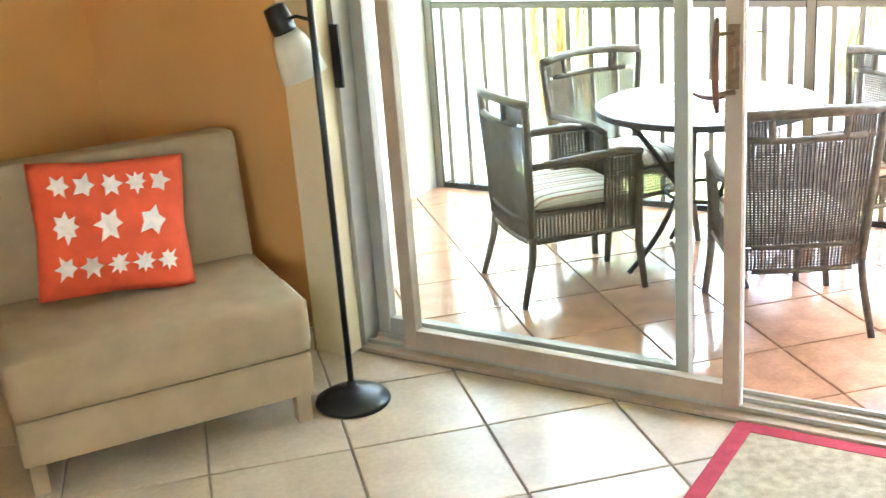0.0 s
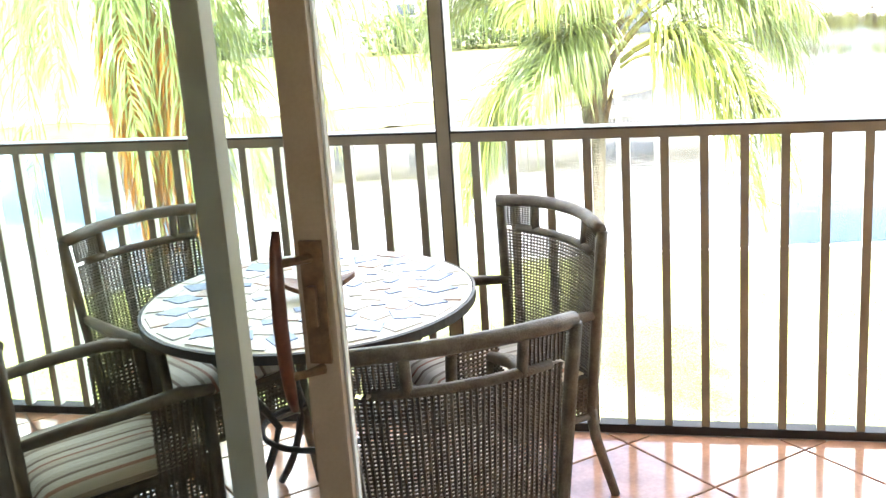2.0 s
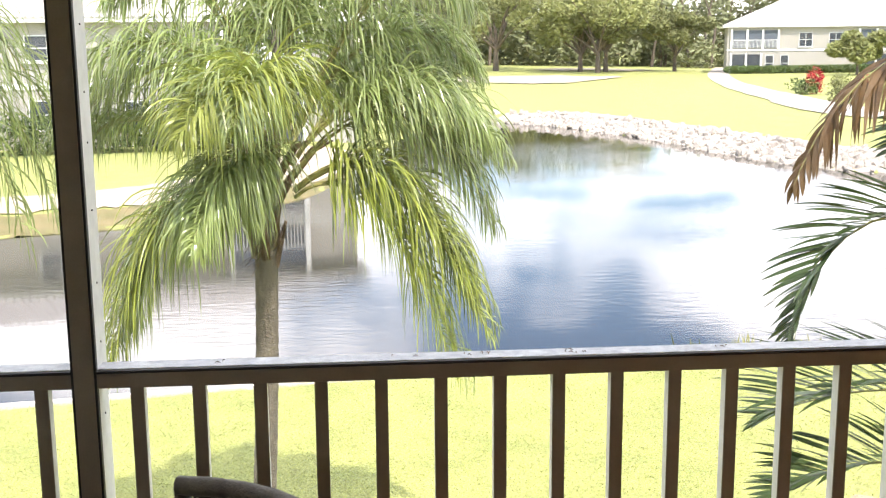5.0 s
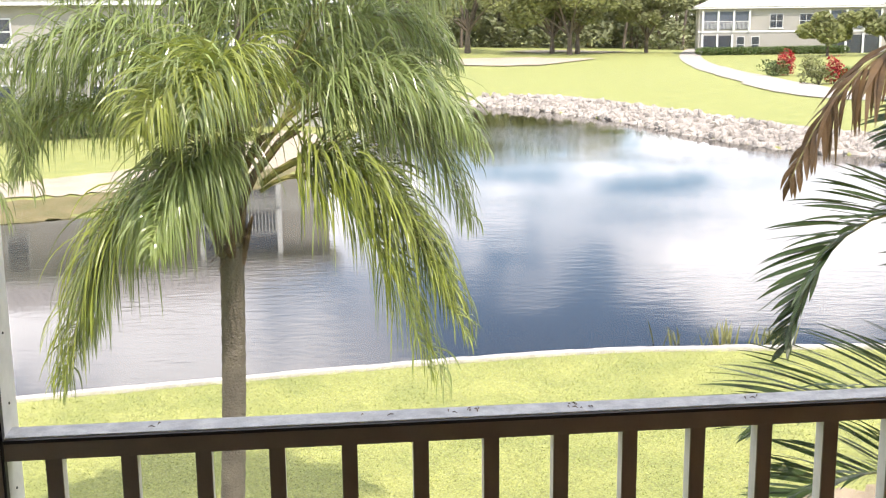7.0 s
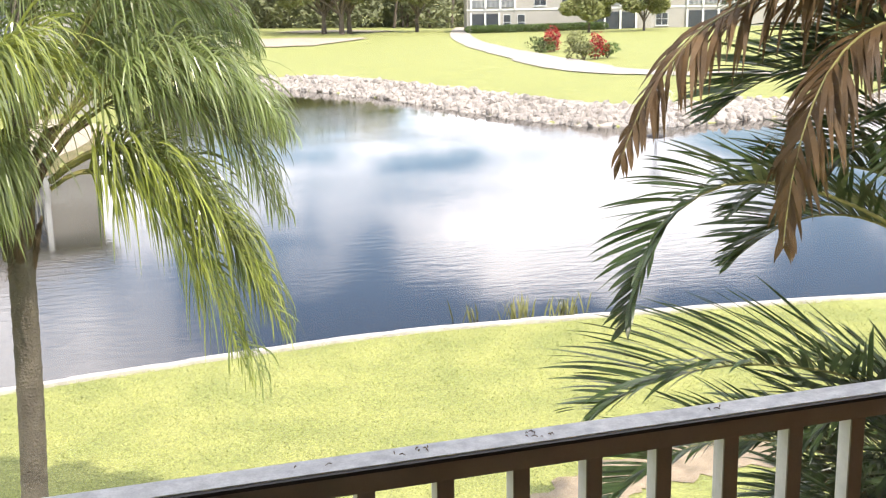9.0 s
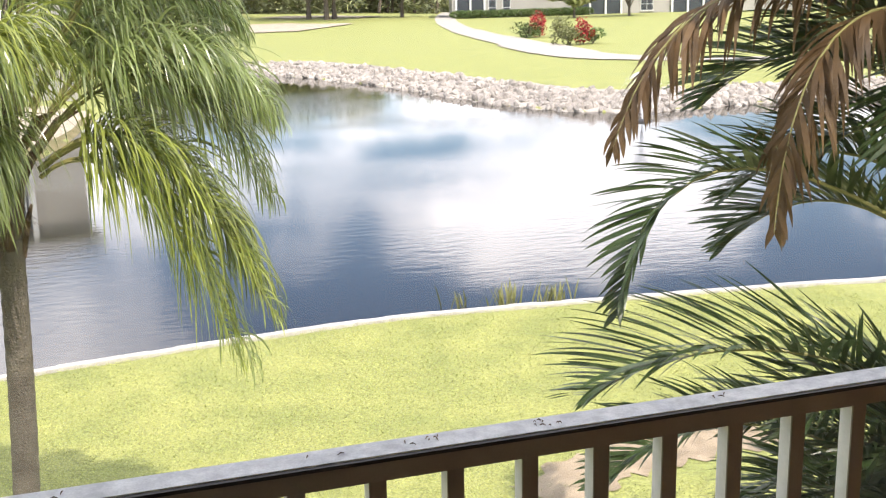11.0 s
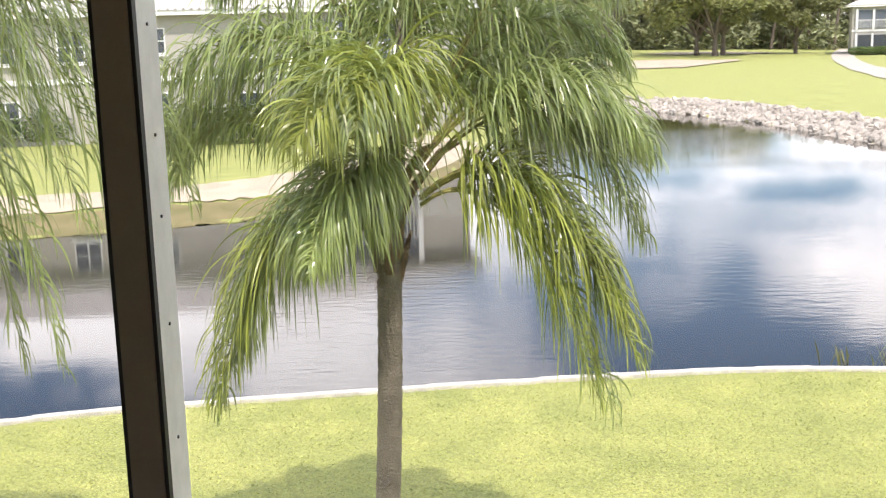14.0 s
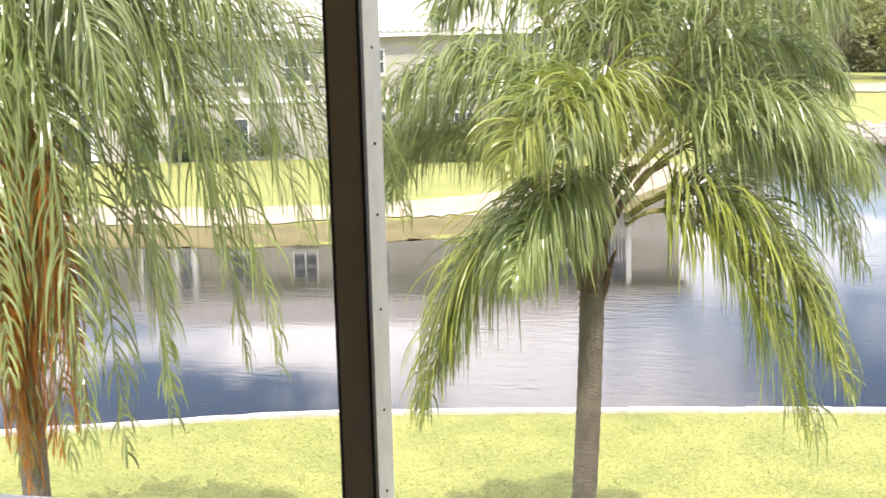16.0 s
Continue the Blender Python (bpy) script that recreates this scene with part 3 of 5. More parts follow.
# ---------- sliding door ----------
def build_doors():
    fr = thing("door_frame", "beige aluminium sliding door frame with floor track", "door frame", pose(0.137, -0.235, 0), kind="structure")
    part("jamb", box(-1.36, -1.80, 0, -1.25, -1.64, 2.12, 0.004), M_DOORGR, fr)
    part("jamb", box(1.34, -1.80, 0, 1.42, -1.64, 2.12, 0.004), M_DOORGR, fr)
    part("head", box(-1.25, -1.80, 2.05, 1.34, -1.64, 2.12, 0.003), M_DOORGR, fr)
    part("sill", box(-1.25, -1.83, 0.0, 1.34, -1.62, 0.018, 0.003), M_DOORFR, fr)
    for y in (-1.78, -1.715, -1.66):
        part("track", box(-1.25, y - 0.006, 0.018, 1.34, y + 0.006, 0.034, 0.001), M_DOORGR, fr)
    for name, x0, x1, y, mats in (("door_1", -1.245, -0.012, -1.69, M_DOORGR), ("door_2", -1.08, 0.178, -1.765, M_DOORFR)):
        d = thing(name, "glass sliding door panel in a beige metal frame, slid open", "sliding door", pose(0.137, -0.235, 0), kind="structure")
        w = 0.045 if name == "door_2" else 0.036
        part("stile", box(x0, y - 0.022, 0.03, x0 + 0.055, y + 0.022, 2.05, 0.003), mats, d)
        part("stile", box(x1 - w - 0.008, y - 0.022, 0.03, x1, y + 0.022, 2.05, 0.003), mats, d)
        part("rail", box(x0 + 0.055, y - 0.02, 0.03, x1 - w - 0.008, y + 0.02, 0.10, 0.003), mats, d)
        part("rail", box(x0 + 0.055, y - 0.02, 1.98, x1 - w - 0.008, y + 0.02, 2.05, 0.003), mats, d)
        p = part("pane", box(x0 + 0.055, y - 0.003, 0.10, x1 - w - 0.008, y + 0.003, 1.98), M_GLASS, d)
        p.visible_shadow = False
        if name == "door_2":
            part("weatherstrip", box(x1 + 0.0005, y - 0.006, 0.03, x1 + 0.004, y + 0.006, 2.05), M_WHITEAL, d)
            h = part("handle", tube([(0.112, y - b, z) for z, b in ((0.975, 0.05), (1.0, 0.058), (1.05, 0.066), (1.11, 0.069), (1.17, 0.066), (1.22, 0.058), (1.245, 0.05))], [0.006, 0.009, 0.0105, 0.011, 0.0105, 0.009, 0.006], 10), M_HANDLE, d, "curved varnished wooden pull handle", True)
            part("lock_plate", box(0.135, y - 0.03, 1.04, 0.169, y - 0.0225, 1.225, 0.002), M_BRASS, d, "tarnished metal lock plate")
            for z in (1.03, 1.20):
                part("bracket", tube([(0.152, y - 0.022, z), (0.135, y - 0.045, z), (0.112, y - 0.062, z)], [0.009, 0.006, 0.007], 8), M_BRASS, d)
            part("latch", box(0.145, y - 0.042, 1.10, 0.157, y - 0.03, 1.16, 0.002), M_BRASS, d)
    k = part("door_latch_keeper", box(-1.262, -1.812, 1.0, -1.225, -1.80, 1.22, 0.003), M_GASKET, fr)


build_doors()


# ---------- lanai furniture ----------
def weave(bm, x0, x1, z0, z1, yfun, n, rows, thick=0.0036):
    """Upright strands with thin cross strands behind them."""
    rnd = random.Random(int((x0 + 2) * 1000) + n)
    for i in range(n):
        x = x0 + (x1 - x0) * (i + 0.5) / n
        w = (x1 - x0) / n * rnd.uniform(0.30, 0.40)
        zs = [z0 + (z1 - z0) * k / 4 for k in range(5)]
        ring = []
        for z in zs:
            y = yfun(x, z)
            dx = rnd.uniform(-0.0012, 0.0012)
            ring.append([bm.verts.new(c) for c in ((x - w + dx, y, z), (x + dx, y - thick, z), (x + w + dx, y, z), (x + dx, y + thick, z))])
        for a, b in zip(ring, ring[1:]):
            for k in range(4):
                bm.faces.new((a[k], a[(k + 1) % 4], b[(k + 1) % 4], b[k]))
    for j in range(rows):
        z = z0 + (z1 - z0) * (j + 0.5) / rows
        h = (z1 - z0) / rows * 0.27
        prev = None
        for i in range(9):
            x = x0 + (x1 - x0) * i / 8
            y = yfun(x, z) + 0.001
            cur = [bm.verts.new(c) for c in ((x, y - 0.002, z - h), (x, y - 0.002, z + h), (x, y + 0.002, z + h), (x, y + 0.002, z - h))]
            if prev:
                for k in range(4):
                    bm.faces.new((prev[k], prev[(k + 1) % 4], cur[(k + 1) % 4], cur[k]))
            prev = cur
    return bm


def build_chair():
    """Origin on the floor under the seat's middle; the sitter faces +y."""
    root = thing("wicker_armchair", "brown wicker armchair with a slotted curved backrest", "chair", group="chairs round the table")
    W = 0.245

    def yb(x, z):
        t = (z - 0.36) / 0.51
        return -0.235 - 0.055 * t + 0.06 * (x / W) ** 2 * (0.4 + 0.6 * t) - 0.02

    for s in (-1, 1):
        part("back_post", tube([(s * (W + 0.004 * k), yb(s * W, z), z) for k, z in enumerate((0.30, 0.45, 0.6, 0.75, 0.862))], 0.017, 8), M_FRAME, root, smooth=True)
        part("leg", tube([(s * (W - 0.004), yb(s * W, 0.30) + 0.005, 0.32), (s * (W - 0.002), -0.235, 0.2), (s * (W + 0.004), -0.285, 0.0)], [0.018, 0.017, 0.014], 8), M_FRAME, root, smooth=True)
        part("leg", tube([(s * W, 0.235, 0.60), (s * W, 0.24, 0.4), (s * (W - 0.003), 0.238, 0.2), (s * (W + 0.004), 0.25, 0.0)], [0.017, 0.017, 0.017, 0.014], 8), M_FRAME, root, smooth=True)
        arm = [(s * W, yb(s * W, 0.60), 0.60), (s * (W + 0.02), -0.12, 0.615), (s * (W + 0.028), 0.02, 0.622), (s * (W + 0.02), 0.15, 0.625), (s * W, 0.25, 0.605)]
        part("armrest", tube(arm, [0.015, 0.018, 0.02, 0.02, 0.015], 8), M_FRAME, root, smooth=True)
        bm = weave(bmesh.new(), 0.085, 0.235, 0.28, 0.605, lambda x, z: 0.0, 10, 26)
        bmesh.ops.transform(bm, matrix=Matrix.Translation((s * W, 0, 0)) @ Matrix.Rotation(radians(90), 4, "Z"), verts=bm.verts)
        part("side_panel", bm, M_WICKER, root)
        bm = weave(bmesh.new(), -0.235, 0.085, 0.28, 0.385, lambda x, z: 0.0, 20, 8)
        bmesh.ops.transform(bm, matrix=Matrix.Translation((s * W, 0, 0)) @ Matrix.Rotation(radians(90), 4, "Z"), verts=bm.verts)
        part("side_apron", bm, M_WICKER, root)
        part("stretcher", tube([(s * W, -0.235, 0.275), (s * W, 0.238, 0.275)], 0.011, 8), M_FRAME, root, smooth=True)
        part("slot_post", tube([(s * 0.125, yb(s * 0.125, 0.785), 0.775), (s * 0.128, yb(s * 0.128, 0.86), 0.865)], 0.013, 8), M_FRAME, root, smooth=True)
        part("corner_weave", weave(bmesh.new(), min(s * 0.14, s * 0.235), max(s * 0.14, s * 0.235), 0.785, 0.86, yb, 9, 11), M_WICKER, root)
    row = [-1.06, -0.8, -0.5, -0.2, 0.2, 0.5, 0.8, 1.06]
    part("top_rail", tube([(k * W, yb(k * W, 0.868), 0.868 + 0.012 * (1 - k * k)) for k in row], 0.0195, 10), M_FRAME, root, smooth=True)
    part("slot_rail", tube([(k * W, yb(k * W, 0.782), 0.782) for k in row[1:-1]], 0.013, 8), M_FRAME, root, smooth=True)
    part("back_weave", weave(bmesh.new(), -W + 0.012, W - 0.012, 0.37, 0.775, yb, 34, 40), M_WICKER, root)
    part("back_apron", weave(bmesh.new(), -W + 0.012, W - 0.012, 0.275, 0.365, yb, 34, 8), M_WICKER, root)
    part("lower_rail", tube([(k * W, yb(k * W, 0.368), 0.368) for k in row[1:-1]], 0.011, 8), M_FRAME, root, smooth=True)
    part("stretcher", tube([(k * W, yb(k * W, 0.272), 0.272) for k in row[1:-1]], 0.012, 8), M_FRAME, root, smooth=True)
    part("front_apron", weave(bmesh.new(), -W, W, 0.28, 0.39, lambda x, z: 0.243, 34, 8), M_WICKER, root)
    part("stretcher", tube([(-W, 0.243, 0.275), (W, 0.243, 0.275)], 0.012, 8), M_FRAME, root, smooth=True)
    part("seat", box(-W + 0.006, -0.225, 0.372, W - 0.006, 0.236, 0.398, 0.006), M_FRAME, root)
    # the chair widens from the seat to the top rail, and its feet splay
    for ob in root.children:
        for v in ob.data.vertices:
            z = v.co.z
            v.co.x *= 0.88 + 0.13 * (z - 0.3) / 0.57 if z > 0.3 else 0.88 + 0.10 * (0.3 - z) / 0.3
    return root


def build_cushion():
    bm = bmesh.new()
    n = 14
    top, bot = [], []
    for j in range(n + 1):
        for i in range(n + 1):
            u, v = i / n * 2 - 1, j / n * 2 - 1
            puff = (1 - abs(u) ** 5) * (1 - abs(v) ** 5)
            x, y = 0.225 * u * (1 - 0.03 * v * v), 0.215 * v * (1 - 0.03 * u * u)
            top.append(bm.verts.new((x, y, 0.028 + 0.045 * puff ** 0.6)))
            bot.append(bm.verts.new((x, y, 0.026 - 0.026 * puff ** 0.4)))
    for j in range(n):
        for i in range(n):
            k = j * (n + 1) + i
            bm.faces.new((top[k], top[k + 1], top[k + n + 2], top[k + n + 1]))
            bm.faces.new((bot[k + n + 1], bot[k + n + 2], bot[k + 1], bot[k]))
    rim = [j for j in range(n + 1)] + [j * (n + 1) + n for j in range(1, n + 1)] + [n * (n + 1) + j for j in range(n - 1, -1, -1)] + [j * (n + 1) for j in range(n - 1, 0, -1)]
    for a, b in zip(rim, rim[1:] + rim[:1]):
        bm.faces.new((bot[a], bot[b], top[b], top[a]))
    c = part("seat_cushion", bm, M_CUSH, smooth=True)
    return tagged(c, "striped cream and brown seat cushion on a wicker armchair", "cushion", "cushions on the chairs")


CHAIRS = [(-0.725, -1.095, -41), (-0.715, -0.485, -125), (0.184, -0.439, 132.6), (0.205, -1.135, 30)]
chair, cushion = build_chair(), build_cushion()
for k, (cx, cy, turn) in enumerate(CHAIRS):
    m, mc = pose(cx, cy, 0, 0, 0, turn), pose(cx, cy, 0.3715, 0, 0, turn) @ pose(0, 0.005, 0)
    if k == 0:
        chair.matrix_world, cushion.matrix_world = m @ Matrix.Diagonal((1, 1, 0.955, 1)), mc
    else:
        copy_thing(chair, m)
        copy_thing(cushion, mc)


def build_table():
    root = thing("round_table", "round mosaic stone table on black iron legs", "table", pose(-0.235, -0.715, 0))
    R, T = 0.455, 0.72
    part("tabletop", lathe([(R - 0.02, T - 0.03), (R - 0.006, T - 0.028), (R - 0.006, T - 0.006), (R - 0.02, T - 0.003), (0.02, T - 0.003)], 64), M_TABLE, root, "ivory stone tabletop")
    part("rim", lathe([(R - 0.006, T - 0.034), (R + 0.004, T - 0.032), (R + 0.004, T - 0.008), (R - 0.004, T - 0.006), (R - 0.006, T - 0.034)], 64), M_IRON, root, "black metal rim")
    rnd = random.Random(8)

    def chip(px, py, rx, ry, a, material, kind):
        bm = bmesh.new()
        if kind == "diamond":
            ring = [(rx, 0), (0, ry), (-rx, 0), (0, -ry)]
        else:
            ring = [(rx, -ry), (rx * 0.94, ry), (-rx, ry * 0.93), (-rx * 0.96, -ry)]
        lo = [bm.verts.new((x, y, T - 0.003)) for x, y in ring]
        hi = [bm.verts.new((x * 0.96, y * 0.96, T)) for x, y in ring]
        for q in range(4):
            bm.faces.new((lo[q], lo[(q + 1) % 4], hi[(q + 1) % 4], hi[q]))
        bm.faces.new(hi)
        bmesh.ops.transform(bm, matrix=Matrix.Translation((px, py, 0)) @ Matrix.Rotation(a, 4, "Z"), verts=bm.verts)
        part("mosaic_tile", bm, material, root)

    n = 20
    for i in range(n):
        a = 2 * math.pi * (i + 0.5) / n
        chip(0.355 * math.cos(a), 0.355 * math.sin(a), 0.058, 0.042, a + rnd.uniform(-0.1, 0.1), M_BLUE, "diamond")
        a2 = 2 * math.pi * i / n
        chip(0.412 * math.cos(a2), 0.412 * math.sin(a2), 0.026, 0.045, a2, M_TABLE if i % 4 else M_PINK, "quad")
        chip(0.300 * math.cos(a2), 0.300 * math.sin(a2), 0.030, 0.030, a2, (M_TABLE, M_PINK, M_TABLE)[i % 3], "quad")
    for i in range(14):
        a = 2 * math.pi * (i + 0.25) / 14
        chip(0.235 * math.cos(a), 0.235 * math.sin(a), 0.020, 0.016, a + 0.6, M_BLUE, "quad")
        a += math.pi / 14
        chip(0.195 * math.cos(a), 0.195 * math.sin(a), 0.030, 0.026, a, M_TABLE if i % 5 else M_PINK, "quad")
    for i in range(9):
        a = 2 * math.pi * i / 9
        chip(0.135 * math.cos(a), 0.135 * math.sin(a), 0.018, 0.015, a + 0.4, M_BLUE if i % 2 else M_TABLE, "quad")
    for k in range(4):
        a = radians(45 + 90 * k)
        c, s = math.cos(a), math.sin(a)
        pts = [(0.36 * c, 0.36 * s, T - 0.034), (0.22 * c, 0.22 * s, 0.52), (0.13 * c, 0.13 * s, 0.36), (0.18 * c, 0.18 * s, 0.18), (0.36 * c, 0.36 * s, 0.012)]
        fine = []
        for p, q, r in ((pts[0], pts[1], pts[2]), (pts[2], pts[3], pts[4])):
            fine += curve3(p, q, r, 7)
        part("leg", tube(fine[:7] + fine[8:], 0.0115, 8), M_IRON, root, smooth=True)
    part("ring", tube([(0.17 * math.cos(t), 0.17 * math.sin(t), 0.33) for t in np.linspace(0, 2 * math.pi, 25)], 0.009, 6), M_IRON, root, smooth=True)


build_table()


def build_dish():
    bm = bmesh.new()
    n, m = 18, 5
    lo, hi = [], []
    for j in range(m + 1):
        r = j / m
        for i in range(n):
            a = 2 * math.pi * i / n
            x, y = 0.105 * r * math.cos(a), 0.05 * r * math.sin(a) * (1 - 0.35 * math.cos(a))
            z = 0.006 + 0.042 * r * r * (0.35 + 0.65 * math.cos(a) ** 2)
            hi.append(bm.verts.new((x, y, z + 0.006)))
            lo.append(bm.verts.new((x, y, z * 0.98 - 0.006)))
    for j in range(m):
        for i in range(n):
            k, q = j * n + i, j * n + (i + 1) % n
            bm.faces.new((hi[k], hi[q], hi[q + n], hi[k + n]))
            bm.faces.new((lo[k + n], lo[q + n], lo[q], lo[k]))
    for i in range(n):
        k, q = m * n + i, m * n + (i + 1) % n
        bm.faces.new((hi[k], hi[q], lo[q], lo[k]))
    d = part("dish", bm, M_DISH, smooth=True)
    d.matrix_world = pose(-0.205, -0.72, 0.7205, 0, 0, 20)
    tagged(d, "brown leaf-shaped dish lying on the mosaic table", "dish")


build_dish()


# ---------- living room ----------
def build_sofa():
    root = thing("armless_sofa", "beige armless sofa standing diagonally in the corner", "sofa", pose(-1.45, -2.79, 0, 0, 0, 57.5))
    # local: x along the seat, front towards -y
    part("base", box(-0.46, -0.34, 0.10, 0.46, 0.36, 0.25, 0.018), M_SOFA, root)
    part("seat", box(-0.465, -0.36, 0.253, 0.465, 0.26, 0.435, 0.045), M_SOFA, root, smooth=True)
    part("backrest", box(-0.465, 0.20, 0.38, 0.465, 0.40, 0.90, 0.04, m=Matrix.Rotation(radians(-4), 4, "X")), M_SOFA, root, smooth=True)
    part("side_flap", box(0.467, -0.30, 0.27, 0.476, -0.05, 0.41, 0.003), M_WELT, root, "white slip cover flap")
    for x in (-0.42, 0.42):
        for y in (-0.30, 0.32):
            part("leg", box(x - 0.025, y - 0.025, 0, x + 0.025, y + 0.025, 0.10, 0.004), M_SOFA, root)


build_sofa()


def build_pillow():
    root = thing("throw_pillow", "coral red throw pillow with white sea creature prints", "pillow")
    n = 16
    bm = bmesh.new()
    sides = []

    def surf(u, v, s):
        puff = max(0.0, (1 - u * u) * (1 - v * v)) ** 0.45
        k = 1 - 0.06 * (1 - abs(u)) * abs(v) - 0.06 * (1 - abs(v)) * abs(u)
        return (0.225 * u * k, s * 0.068 * puff, 0.225 * v * k)

    for s in (-1, 1):
        g = [[bm.verts.new(surf(i / n * 2 - 1, j / n * 2 - 1, s)) for i in range(n + 1)] for j in range(n + 1)]
        for j in range(n):
            for i in range(n):
                f = (g[j][i], g[j][i + 1], g[j + 1][i + 1], g[j + 1][i])
                bm.faces.new(f if s < 0 else f[::-1])
    bmesh.ops.remove_doubles(bm, verts=bm.verts, dist=0.0008)
    part("cover", bm, M_RED, root, smooth=True)
    rnd = random.Random(12)
    for r, row in enumerate((-0.58, 0.02, 0.62)):
        for c, col in enumerate((-0.62, -0.08, 0.5) if r == 1 else (-0.66, -0.34, 0.0, 0.34, 0.66)):
            bm = bmesh.new()
            arms = rnd.choice((5, 6, 8))
            size = 0.19 if r == 1 else 0.14
            ctr = bm.verts.new(surf(col, row, -1.05))
            ring = []
            for k in range(arms * 2):
                a = math.pi * k / arms
                q = size * (1.0 if k % 2 == 0 else 0.55) * rnd.uniform(0.85, 1.25)
                u, v = col + q * math.cos(a), row + 1.25 * q * math.sin(a)
                p = surf(u, v, -1)
                ring.append(bm.verts.new((p[0], p[1] - 0.0035, p[2])))
            for k in range(len(ring)):
                bm.faces.new((ctr, ring[(k + 1) % len(ring)], ring[k]))
            part("print", bm, M_PRINT, root, "white printed motif")
    root.matrix_world = pose(-1.45, -2.79, 0, 0, 0, 57.5) @ pose(-0.03, 0.10, 0.665, -18, 6, 0) @ Matrix.Diagonal((1.12, 1.05, 1.0, 1))


build_pillow()


def build_lamp():
    root = thing("floor_lamp", "black floor lamp with frosted glass shades", "floor lamp", pose(-0.89, -2.43, 0))
    part("base", lathe([(0.125, 0.0), (0.13, 0.008), (0.125, 0.02), (0.09, 0.04), (0.04, 0.052), (0.016, 0.062), (0.014, 0.08)], 32), M_LAMPB, root, smooth=True)
    part("pole", tube([(0, 0, 0.05), (0, 0, 0.9), (0, 0, 1.78)], 0.0115, 10), M_LAMPB, root, smooth=True)
    for az, z in ((178, 1.29), (40, 1.66)):
        c, s = math.cos(radians(az)), math.sin(radians(az))
        part("arm", tube([(0, 0, z), (0.06 * c, 0.06 * s, z + 0.012), (0.115 * c, 0.115 * s, z)], 0.006, 8), M_LAMPB, root, smooth=True)
        head = part("socket", lathe([(0.012, 0.05), (0.026, 0.045), (0.03, 0.0), (0.028, -0.03), (0.01, -0.035)], 20), M_LAMPB, root, smooth=True)
        head.location = (0.125 * c, 0.125 * s, z - 0.01)
        head.rotation_euler = (radians(12), radians(-14), 0)
        shade = part("shade", lathe([(0.030, -0.025), (0.040, -0.05), (0.050, -0.10), (0.056, -0.15), (0.053, -0.15), (0.046, -0.10), (0.036, -0.05), (0.026, -0.03)], 24), M_SHADE, root, "frosted white glass shade", True)
        shade.location, shade.rotation_euler = head.location, head.rotation_euler
        head.scale = shade.scale = (1.35, 1.35, 1.2)


build_lamp()


def build_rug():
    root = thing("door_mat", "sisal door mat with a crimson cloth border", "rug")
    x0, x1, y0, y1, b = 0.33, 1.23, -2.62, -2.075, 0.055
    part("weave", box(x0 + b, y0 + b, 0.0, x1 - b, y1 - b, 0.011), M_RUG, root)
    for q in ((x0, y0, x0 + b, y1), (x1 - b, y0, x1, y1), (x0 + b, y0, x1 - b, y0 + b), (x0 + b, y1 - b, x1 - b, y1)):
        part("border", box(q[0], q[1], 0.0, q[2], q[3], 0.013, 0.002), M_RUGB, root, "crimson cloth border")


build_rug()


# Window added out of view to hold the room's fill lamp.
def build_added_window():
    root = thing("window_1", "added white framed window in the unseen back wall", "window", kind="structure")
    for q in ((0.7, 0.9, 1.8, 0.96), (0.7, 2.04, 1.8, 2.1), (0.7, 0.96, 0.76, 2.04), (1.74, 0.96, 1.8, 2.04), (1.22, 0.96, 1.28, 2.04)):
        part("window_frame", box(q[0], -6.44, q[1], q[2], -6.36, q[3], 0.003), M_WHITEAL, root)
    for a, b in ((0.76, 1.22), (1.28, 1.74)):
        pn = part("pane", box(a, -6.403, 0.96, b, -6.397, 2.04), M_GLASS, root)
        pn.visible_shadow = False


build_added_window()


def build_picture():
    root = thing("wall_picture", "framed picture in a dark red wooden frame", "picture")
    for q in ((-2.13, 1.41, -1.47, 1.46), (-2.13, 1.91, -1.47, 1.96), (-2.13, 1.46, -2.08, 1.91), (-1.52, 1.46, -1.47, 1.91)):
        part("frame", box(q[0], -2.15, q[1], q[2], -2.116, q[3], 0.004), M_WOOD, root)
    part("print", box(-2.08, -2.133, 1.46, -1.52, -2.117, 1.91), M_CREAM, root)


build_picture()


# ---------- plants ----------
def unit(v):
    return v / np.maximum(1e-6, np.linalg.norm(v, axis=1, keepdims=True))


def leaf_strips(base, way, up, length, width, droop, n, twist):
    """Tapered strips that bend down under their weight: vertices and faces of many leaves at once."""
    k = len(base)
    p, d = base.copy(), unit(way)
    side = unit(np.cross(d, up) + 1e-5)
    verts = np.empty((k, n + 1, 2, 3))
    for i in range(n + 1):
        t = i / n
        w = width * (0.55 + 0.9 * t if t < 0.5 else 1.0) * (1 - t ** 2.5) + 0.0006
        verts[:, i, 0], verts[:, i, 1] = p - side * (w / 2)[:, None], p + side * (w / 2)[:, None]
        p = p + d * (length / n)[:, None]
        d = d + np.column_stack([np.zeros(k), np.zeros(k), -droop * (0.35 + t) / n])
        d = unit(d)
        side = side - d * np.sum(side * d, axis=1, keepdims=True)
        c, sn = np.cos(twist / n)[:, None], np.sin(twist / n)[:, None]
        side = unit(side * c + np.cross(d, side) * sn)
    q = (np.arange(k) * 2 * (n + 1))[:, None] + 2 * np.arange(n)[None, :]
    faces = np.stack([q, q + 1, q + 3, q + 2], axis=2).reshape(-1, 4)
    return verts.reshape(-1, 3), faces


